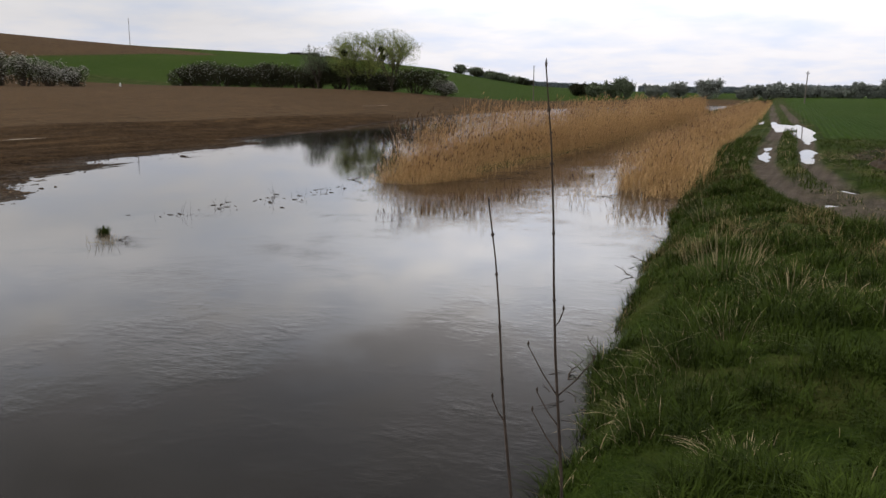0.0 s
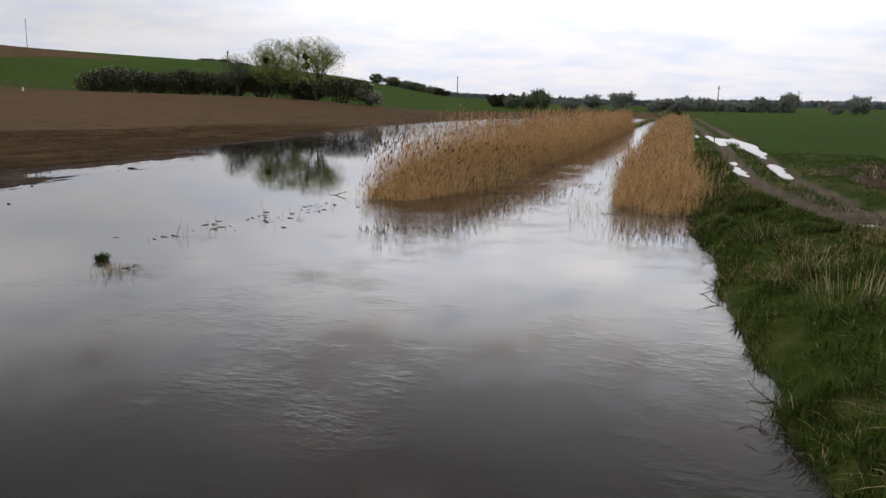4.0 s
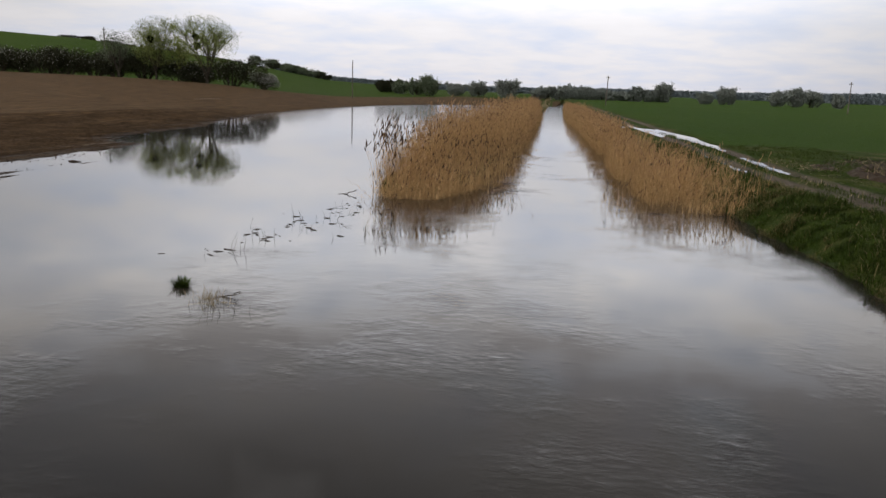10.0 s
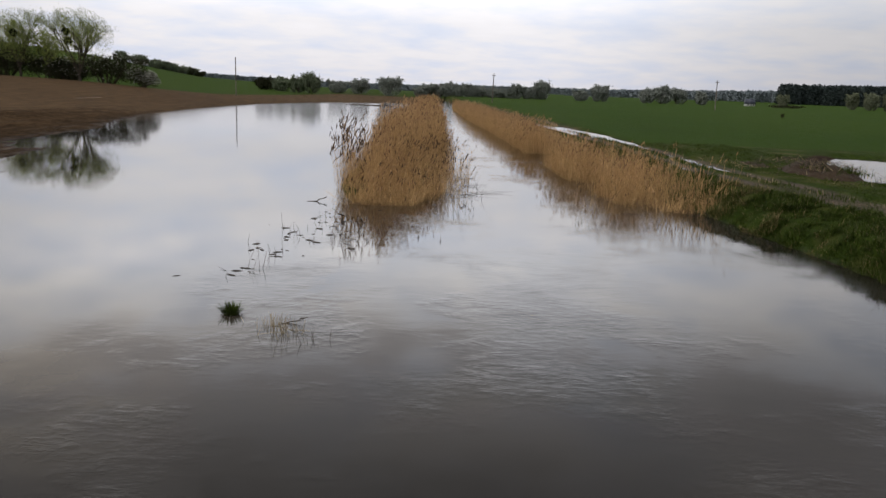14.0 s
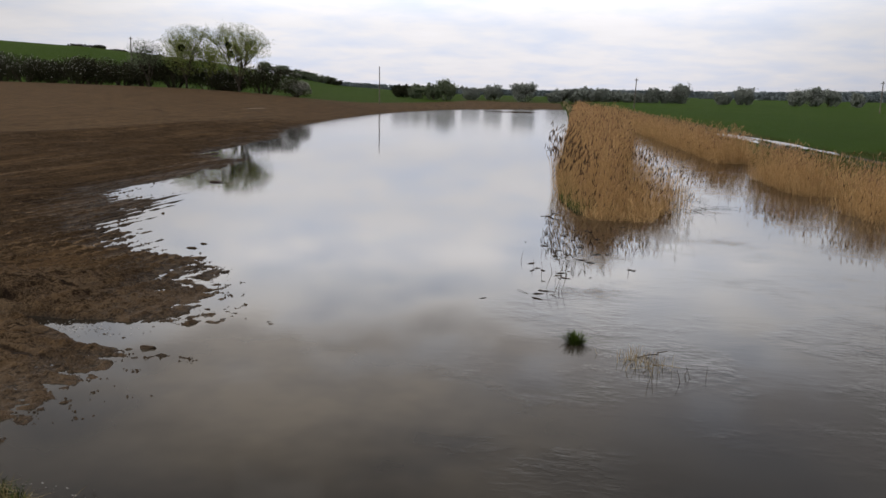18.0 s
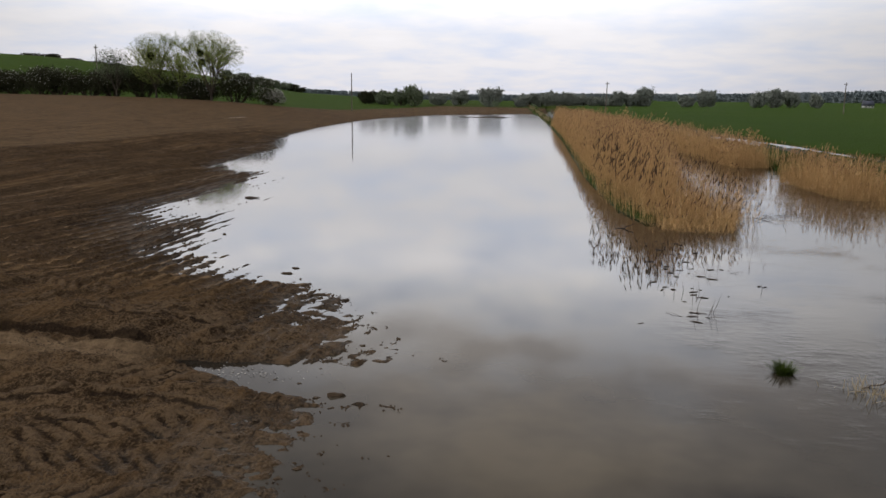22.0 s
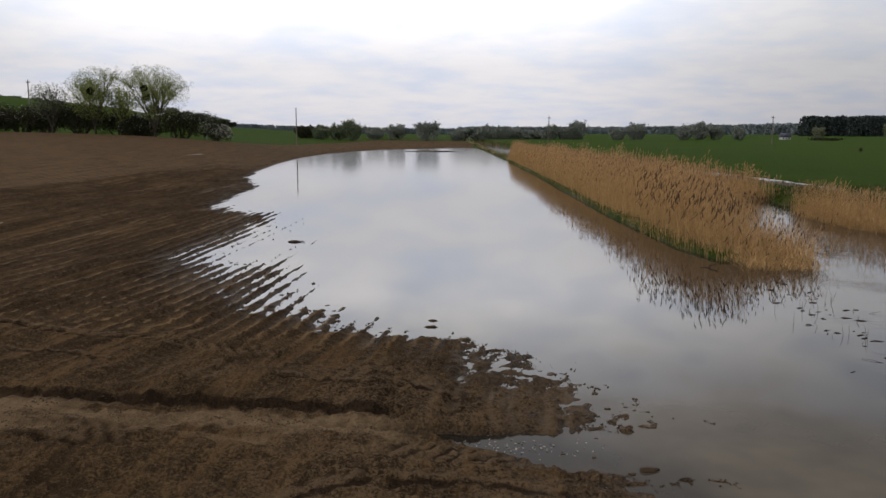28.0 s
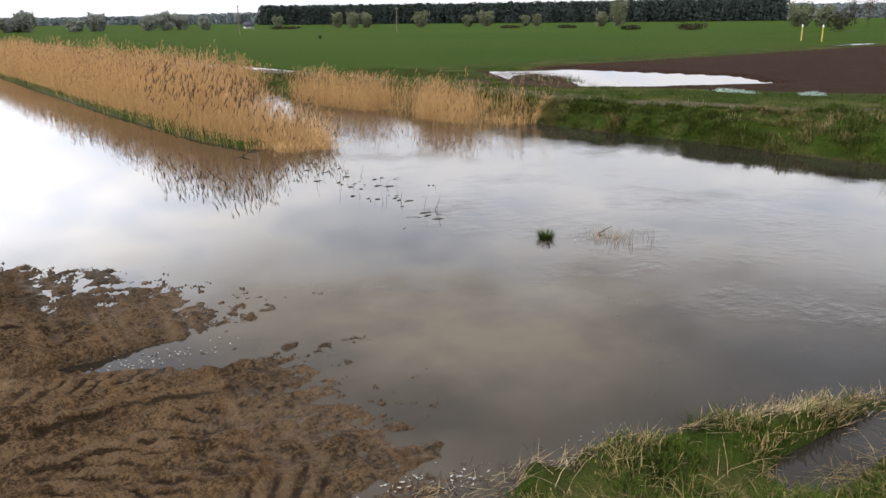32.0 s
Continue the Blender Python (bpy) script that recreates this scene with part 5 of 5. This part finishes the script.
sapling(12.76, 1.75, 2.53, "thin bare sapling leaning over the water", 2, (-0.3, 0.24), ((0.5, 2.9, 0.08), (0.25, 0.5, 0.12)))


def clump(name, x, y, label, category, n, r, lo, hi, mat, seed, width=0.005, lean=0.6, z=None, group=""):
    rng = np.random.default_rng(seed)
    z0 = max(float(height(x, y)), -0.03) if z is None else z
    a, q = rng.uniform(0, 6.28, n), r * np.sqrt(rng.random(n))
    base = np.c_[q * np.cos(a), q * np.sin(a), np.full(n, -0.03)]
    out = np.c_[np.cos(a), np.sin(a), np.zeros(n)]
    ln = rng.uniform(lo, hi, n)
    tl = rng.uniform(0.1, 1, n) * lean
    v, qd, t = strips(base, np.c_[-out[:, 1], out[:, 0], out[:, 2]], out * (ln * tl * 0.6)[:, None] + np.c_[np.zeros((n, 2)), ln], out * (ln * tl * 0.5)[:, None] - np.c_[np.zeros((n, 2)), ln * tl * 0.5], np.full(n, width))
    ob = mesh_ob(name, v, [qd, t], mat)
    ob.location = (x, y, z0)
    return tagged(ob, label, category, group)


clump("grass_tussock", 0.0, 10.0, "dark green grass tussock standing in the flood water", "grass tussock", 360, 0.1, 0.1, 0.28, M["blade"], 5, 0.006, 0.75)
DRY = "dry stalks on the bank"
for i, (x, y, n, r, lo, hi, le) in enumerate(((13.0, 9.7, 110, 0.65, 0.3, 0.75, 0.35), (13.9, 8.0, 70, 0.5, 0.2, 0.5, 1.0), (13.4, 6.35, 60, 0.3, 0.25, 0.6, 0.9), (13.8, 3.5, 110, 0.4, 0.08, 0.2, 1.2), (12.8, 4.6, 60, 0.22, 0.08, 0.22, 1.3), (14.5, 8.1, 60, 0.4, 0.2, 0.5, 1.1), (12.2, 14.4, 40, 0.5, 0.3, 0.7, 0.5), (12.6, 11.6, 40, 0.5, 0.3, 0.75, 0.5), (13.1, 5.4, 40, 0.4, 0.2, 0.4, 1.1))):
    clump("dry_grass_clump", x, y, "clump of pale dry grass stalks on the river bank", "dry grass", n, r, lo, hi, M["straw"], 300 + i, 0.0026, le * 2.0, None, DRY)


def twig_cluster(x, y, n, tall, label, seed, mat, spread=0.25, lie=0.3, name="twig_clump", group="dead stalks in the water", wads=0):
    """Thin bent stalks, some lying on the water."""
    rng = np.random.default_rng(seed)
    e = thing(name, x, y, 0.0, label, "twigs", group)
    for _ in range(n):
        b = np.r_[rng.normal(0, spread, 2), -0.08]
        a = rng.uniform(0, 6.28)
        if rng.random() < lie:
            d = np.array([math.cos(a), math.sin(a), rng.uniform(0.02, 0.12)]) * tall * 1.1
            b[2] = 0.0
        else:
            d = np.array([0.35 * math.cos(a), 0.35 * math.sin(a), 1.0]) * tall * rng.uniform(0.4, 1.1)
        mid = b + d * 0.5 + rng.normal(0, 0.03, 3) * tall
        mesh_ob("stalk", *tube([b, mid, b + d], [0.0042, 0.0034, 0.0015], 4), mat, parent=e)
    for k in range(wads):
        ln, turn = rng.uniform(0.04, 0.12), rng.normal(0, 0.4)
        c = np.r_[rng.normal(0, spread * 0.8, 2), 0.004]
        way = np.array([math.cos(turn), math.sin(turn), 0.0]) * ln
        mesh_ob("drift_wad", *tube([c - way, c - way * 0.4 + [0, 0, 0.006], c + way * 0.4 + [0, 0, 0.004], c + way], [0.002, rng.uniform(0.005, 0.012), rng.uniform(0.004, 0.01), 0.002], 6), M["twig"], parent=e, smooth=True, label="dark wad of drifted plant litter")
    return e


for i, (x, y, n, tall) in enumerate(((-0.6, 12.5, 4, 0.3), (-0.4, 12.9, 5, 0.42), (-0.7, 14.4, 4, 0.3), (-0.3, 14.2, 4, 0.35), (-0.9, 14.95, 3, 0.3), (-0.4, 16.2, 5, 0.4), (0.1, 17.1, 5, 0.35), (-0.7, 17.0, 4, 0.45), (0.5, 18.1, 4, 0.3), (1.2, 14.9, 3, 0.22), (0.2, 15.4, 4, 0.25), (0.3, 19.2, 4, 0.3), (-0.2, 18.6, 4, 0.5), (0.6, 16.3, 3, 0.25))):
    twig_cluster(x, y, max(n - 1, 1), tall, "dark dead stalks poking out of the flood water", 400 + i, M["twig"], 0.16, 0.15, wads=2)
for i, (x, y, n, tall) in enumerate(((0.72, 9.4, 34, 0.24), (1.0, 9.2, 22, 0.32), (1.4, 8.8, 8, 0.22))):
    twig_cluster(x, y, n, tall, "tan dead weed stalks standing in the flood water", 430 + i, M["straw"] if i < 2 else M["twig"], 0.12, 0.12)
for i, (x, y, n, tall) in enumerate(((3.6, 24.2, 14, 1.0), (3.7, 26.4, 10, 0.9), (3.4, 29.0, 10, 0.9), (3.3, 33.0, 8, 0.8), (3.3, 38.0, 8, 0.8), (8.3, 21.4, 6, 0.5), (9.8, 21.6, 6, 0.4), (11.95, 5.9, 9, 0.2), (12.05, 5.2, 8, 0.18))):
    twig_cluster(x, y, n, tall, "broken dark reed stalks lying on the water", 440 + i, M["twig"], 0.35, 0.85, "drift_twigs", "drift along the banks")


def branch(x, y, length, turn, label, seed, r=0.011):
    rng = np.random.default_rng(seed)
    e = thing("branch", x, y, 0.02, label, "branch", "dead branches by the bank")
    d = np.array([math.cos(turn), math.sin(turn), 0.0])
    side = np.array([-d[1], d[0], 0.0])
    sag = rng.uniform(0.12, 0.3)
    pts = [d * length * (t - 0.5) + side * length * sag * math.sin(t * 4 + seed) * 0.5 + np.r_[rng.normal(0, 0.03, 2), length * (0.3 * t * t - 0.06)] for t in np.linspace(0, 1, 6)]
    mesh_ob("limb", *tube(pts, np.linspace(r, r * 0.4, 6), 6), M["twig"], parent=e, smooth=True)
    for k in (2, 3, 4):
        a = turn + rng.choice([-0.9, 0.9])
        dd = np.array([math.cos(a), math.sin(a), rng.uniform(0.1, 0.5)]) * length * 0.3
        mesh_ob("twig", *tube([pts[k], pts[k] + dd * 0.5, pts[k] + dd], [r * 0.5, r * 0.4, r * 0.15], 4), M["twig"], parent=e)


for i, (x, y, ln, tu) in enumerate(((11.35, 12.4, 0.5, 3.0), (11.3, 11.2, 0.55, 2.8), (11.2, 14.9, 0.4, 3.4), (10.85, 18.7, 0.5, 2.9), (11.85, 7.1, 0.5, 2.4), (11.8, 6.2, 0.4, 1.6), (10.6, 21.2, 0.5, 2.9))):
    branch(x, y, ln, tu, "dark dead branch in the water at the bank", 460 + i)
rng = np.random.default_rng(80)
for i in range(26):
    t = rng.random()
    x, y = -0.7 + 1.3 * t + rng.normal(0, 0.45), 11.8 + 8.6 * t ** 0.9 + rng.normal(0, 0.5)
    n, ln, tu = 5, rng.uniform(0.05, 0.17), rng.normal(0.1, 0.5)
    pts = [[math.cos(tu) * ln * (k / 4 - 0.5), math.sin(tu) * ln * (k / 4 - 0.5), 0.001] for k in range(n)]
    ob = mesh_ob("floating_stick", *tube(pts, [0.003, 0.008, 0.011, 0.009, 0.003], 5), M["twig"], smooth=True)
    ob.location = (x, y, 0.0)
    tagged(ob, "short dark stick floating among dead stalks", "stick", "floating sticks")
branch(-0.74, 21.5, 0.5, 0.05, "dark floating stick in front of the reeds", 470, 0.02)
branch(1.0, 9.6, 0.4, 0.1, "dark floating stick among dead weeds", 471, 0.012)


def lump(name, x, y, sx, sy, sz, label, seed, category="clod", mat=None, z=None, group="mud clods in the water"):
    bm = bmesh.new()
    bmesh.ops.create_icosphere(bm, subdivisions=2, radius=1)
    for v in bm.verts:
        k = 1 + 0.7 * noise.noise(v.co * 1.9 + Vector((seed * 3.7, 0, 0))) + 0.35 * noise.noise(v.co * 5 + Vector((seed, 2, 0)))
        v.co = Vector((v.co.x * sx * k, v.co.y * sy * k, v.co.z * sz * k))
    me = bpy.data.meshes.new(name)
    bm.to_mesh(me)
    bm.free()
    me.materials.append(mat or M["clod"])
    me.polygons.foreach_set("use_smooth", np.ones(len(me.polygons), bool))
    ob = new(name, me)
    ob.location = (x, y, max(float(height(x, y)), 0.0) if z is None else z)
    return tagged(ob, label, category, group)


lump("driftwood_log", -13.15, 26.03, 0.24, 0.04, 0.035, "short dark log lying in the shallow flood", 1, "log", M["twig"], 0.02, "drift in the flood")
lump("mud_bar", -12.4, 150.5, 4.6, 1.0, 0.13, "long low bar of dark mud just above the flood", 6, "mud bar", None, 0.0, "")
lump("mud_clod", -8.18, 15.2, 0.07, 0.03, 0.028, "dark wet mud clod in the shallow water", 2)
lump("mud_clod", -8.2, 14.7, 0.12, 0.04, 0.032, "dark wet mud clod in the shallow water", 7)
lump("mud_clod", -7.55, 13.75, 0.08, 0.035, 0.025, "dark wet mud clod in the shallow water", 3)
lump("mud_clod", -11.21, 18.85, 0.05, 0.035, 0.03, "dark wet mud clod in the shallow water", 4)
lump("mud_clod", -5.6, 8.45, 0.1, 0.06, 0.045, "dark wet mud clod off the spit", 5)
rng = np.random.default_rng(77)
for i in range(60):
    y = rng.uniform(6.0, 24.0)
    x = float(shore_left(y)) + rng.normal(-0.2, 0.28)
    s = rng.uniform(0.012, 0.034)
    lump("mud_clod", x, y, s * 1.5, s, s * 0.5, "small dark wet mud clod at the flood's edge", 10 + i)
def mound(x, y, sx, sy, h, label, seed):
    u = np.linspace(-1, 1, 44)
    U, V = np.meshgrid(u, u)
    q = np.clip(1 - U ** 2 - V ** 2, 0, 1)
    Z = h * q ** 0.7 * (0.35 + 1.3 * fbm(U * 2.6 + seed, V * 3.5, seed)) + 0.16 * (fbm(U * 9, V * 12, seed + 1) - 0.5) * (q > 0)
    k = np.arange(U.size).reshape(U.shape)
    f = np.stack([k[:-1, :-1], k[:-1, 1:], k[1:, 1:], k[1:, :-1]], -1).reshape(-1, 4)
    ob = mesh_ob("earth_mound", np.stack([U * sx, V * sy, Z - 0.1], -1).reshape(-1, 3), f[((U ** 2 + V ** 2) < 1.02)[:-1, :-1].ravel()], M["clod"])
    ob.location = (x, y, 0.66)
    return tagged(ob, label, "mound")


mound(16.7, 28.0, 1.3, 2.7, 0.55, "low heap of brown mud, straw and roots by the track", 5)
mound(15.7, 31.4, 0.7, 2.2, 0.22, "low bank of turned mud and straw by the track", 9)
rng = np.random.default_rng(78)
p = np.c_[16.6 + rng.normal(0, 1.0, 900), 28.6 + rng.normal(0, 2.0, 900)]
n = len(p)
a = rng.uniform(0, 6.28, n)
zz = 0.62 + 0.55 * np.maximum(1 - ((p[:, 0] - 16.6) / 1.9) ** 2 - ((p[:, 1] - 28.6) / 3.4) ** 2, 0.05) ** 0.5
b = np.c_[p, zz]
d = np.c_[np.cos(a), np.sin(a), rng.uniform(0, 0.6, n)] * rng.uniform(0.15, 0.5, n)[:, None]
v, q = prisms(rng, b, b + d, np.full(n, 0.009), np.full(n, 0.004), d * 0.2)
tagged(mesh_ob("straw_litter", v, q, [M["straw"], M["twig"]], np.tile((rng.random(n) < 0.85).astype(int), 6)), "loose straw and roots on the debris heap", "straw", kind="stuff")
p = np.c_[14.9 + rng.normal(0, 0.35, 120), 31.0 + rng.normal(0, 1.6, 120)]
zz = height(p[:, 0], p[:, 1]) + 0.02
a = rng.uniform(0, 6.28, 120)
d = np.c_[np.cos(a), np.sin(a), rng.uniform(0, 0.2, 120)] * 0.3
v, q = prisms(rng, np.c_[p, zz], np.c_[p, zz] + d, np.full(120, 0.01), np.full(120, 0.005), d * 0.2)
tagged(mesh_ob("straw_litter", v, q, M["straw"]), "line of pale straw litter beside the track", "straw", kind="stuff")


p = np.c_[16.9 + rng.normal(0, 0.4, 900), 27.3 + rng.normal(0, 0.7, 900)]
ob = grass_patch("grass_tuft", p, 0.1, 0.3, "rough green grass growing over the mud heap", 38, GRASS, 0.25, 0.012, 0.9)
ob.location.z = 0.22


def net_heap(x, y, sx, sy, h, n, label, seed):
    """Loose tangle of netting cords."""
    rng = np.random.default_rng(seed)
    a, q = rng.uniform(0, 6.28, n), np.sqrt(rng.random(n))
    top = h * np.clip(1.05 - q ** 2, 0, 1) * rng.uniform(0.2, 1.0, n) * (0.4 + 1.2 * fbm(np.cos(a) * q * 2 + 5, np.sin(a) * q * 2 + 5, seed))
    b = np.c_[q * np.cos(a) * sx, q * np.sin(a) * sy, top]
    c = rng.uniform(0, 6.28, n)
    d = np.c_[np.cos(c) * sx, np.sin(c) * sy, rng.normal(0, 0.12, n)] * rng.uniform(0.2, 0.6, n)[:, None]
    v, f = prisms(rng, b - d * 0.5, b + d * 0.5, np.full(n, 0.014), np.full(n, 0.009), rng.normal(0, 0.25, (n, 3)) * [1, 1, 0.6])
    v[:, 2] = np.abs(v[:, 2])
    ob = mesh_ob("plastic_net", v, f, M["net"])
    ob.location = (x, y, float(height(x, y)) + 0.03)
    return tagged(ob, label, "netting", "litter by the track")


net_heap(19.3, 19.3, 0.4, 1.0, 0.13, 150, "tangled heap of pale green plastic netting on the grass verge", 1)
net_heap(20.4, 16.6, 0.4, 0.5, 0.16, 110, "small tangled heap of pale green netting on the verge", 2)
# washed-up straw and stalks along the near bank's edge
rng = np.random.default_rng(83)
for i in range(3):
    n = (420, 420, 520)[i]
    x = rng.uniform(-6.2, -1.4, n) if i < 2 else rng.normal(-2.6, 0.4, n)
    y = 4.98 - 0.31 * (x + 6) + rng.normal(0, 0.1 if i < 2 else 0.13, n)
    z = np.maximum(height(x, y), 0.0) + rng.uniform(0.0, 0.05, n)
    a = rng.normal(-0.3, 0.7, n)
    d = np.c_[np.cos(a), np.sin(a), rng.uniform(-0.1, 0.45, n)] * rng.uniform(0.06, 0.26, n)[:, None]
    v, q = prisms(rng, np.c_[x, y, z], np.c_[x, y, z] + d, np.full(n, 0.0034), np.full(n, 0.0016), d * 0.3)
    tagged(mesh_ob("drift_straw", v, q, (M["straw"], M["twig"], M["straw"])[i]), ("pale washed-up straw along the flooded grass edge", "dark twigs and stalks washed against the grass edge", "tangled heap of pale straw on the grass edge")[i], "straw", kind="stuff")
n = 1500
x = rng.uniform(-5.4, -1.6, n)
y = 4.2 - 0.31 * (x + 6) - np.abs(rng.normal(0, 0.6, n))
keep = fbm(x * 1.3, y * 1.3, 91) > 0.5
x, y = x[keep], y[keep]
n = len(x)
a = rng.uniform(0, 6.28, n)
b = np.c_[x, y, np.maximum(height(x, y), 0.0) + rng.uniform(0.02, 0.1, n)]
d = np.c_[np.cos(a), np.sin(a), rng.uniform(-0.2, 0.3, n)] * rng.uniform(0.1, 0.4, n)[:, None]
v, q = prisms(rng, b, b + d, np.full(n, 0.003), np.full(n, 0.0013), d * 0.3)
tagged(mesh_ob("dead_stalks", v, q, M["thatch"]), "mat of withered brown stalks over the grass", "straw", kind="stuff")
p = np.c_[rng.uniform(-5.6, -1.5, 300), np.zeros(300)]
p[:, 1] = 4.7 - 0.31 * (p[:, 0] + 6) - np.abs(rng.normal(0, 0.5, 300))
grass_patch("grass_strip", p, 0.15, 0.34, "long dry blades hanging over the green grass edge", 39, GRASS, 0.25, 0.0024, 1.6, 0.03)
# foam and flotsam against the near bank
rng = np.random.default_rng(79)
for i, (x, y, n, s) in enumerate(((-6.1, 5.3, 50, 0.22), (-5.7, 5.05, 50, 0.2), (-4.4, 4.75, 40, 0.35), (-3.2, 4.3, 40, 0.3), (-2.6, 4.05, 60, 0.25), (-2.2, 3.95, 50, 0.2), (-6.7, 9.0, 60, 0.35), (-7.4, 9.05, 40, 0.3), (-6.0, 7.9, 20, 0.15))):
    c = np.c_[rng.normal(0, s, n), rng.normal(0, s * 0.35, n), rng.uniform(0.004, 0.05 if y < 6 else 0.012, n)]
    v, q = cards(rng, c, 0.02)
    v[:, 2] = np.abs(v[:, 2]) * 0.5 + 0.003
    ob = mesh_ob("flotsam", v, q, M["foam"])
    ob.location = (x, y, 0.0)
    tagged(ob, "flecks of dirty white foam and flotsam on the water", "flotsam", "foam flecks", "stuff")


# ---- crumbs of soil on the ploughed headland ----
def crumbs(n, y0, y1, far, size, seed, wash=False):
    rng = np.random.default_rng(seed)
    y = rng.uniform(y0, y1, n)
    x = shore_left(y) - far * (rng.random(n) - 0.5 if wash else rng.random(n) ** 1.3) + 0.3
    k = fbm(x * 1.7, y * 1.7, seed) + 0.14 * np.sin(row_u(x, y) * 16.0) * (y > 14)
    keep = k > (0.48 if wash else 0.56)
    x, y = x[keep], y[keep]
    z = height(x, y)
    up = (z > -0.02) & (z < 0.006) if wash else z > -0.02
    z = np.maximum(z, -0.004) if wash else z
    x, y, z = x[up], y[up], z[up]
    m = len(x)
    s = size * rng.uniform(0.4, 1.5, m) ** 1.5
    base = np.array([[1, 0, 0], [-0.4, 0.85, 0], [-0.6, -0.8, 0], [0.1, 0.05, 0.75]])
    a = rng.uniform(0, 6.28, m)
    c, sn = np.cos(a), np.sin(a)
    b = base[None] * (1 + 0.3 * rng.normal(size=(m, 4, 3)))
    v = np.stack([b[..., 0] * c[:, None] - b[..., 1] * sn[:, None], b[..., 0] * sn[:, None] + b[..., 1] * c[:, None], b[..., 2]], -1) * s[:, None, None]
    v = v + np.stack([x, y, z - 0.15 * s], -1)[:, None]
    f = np.arange(m)[:, None, None] * 4 + np.array([[0, 1, 3], [1, 2, 3], [2, 0, 3]])
    return tagged(mesh_ob("soil_crumbs", v.reshape(-1, 3), f.reshape(-1, 3), M["clod" if wash else "crumb"]), "small wet clods washed loose along the flood edge" if wash else "loose dark crumbs of wet ploughed soil", "soil", "", "stuff")


crumbs(90000, 5.0, 16.0, 9.0, 0.013, 501)
crumbs(22000, 15.0, 34.0, 16.0, 0.028, 502)
crumbs(26000, 5.0, 15.0, 2.4, 0.017, 503, True)
crumbs(9000, 14.0, 34.0, 4.0, 0.026, 504, True)
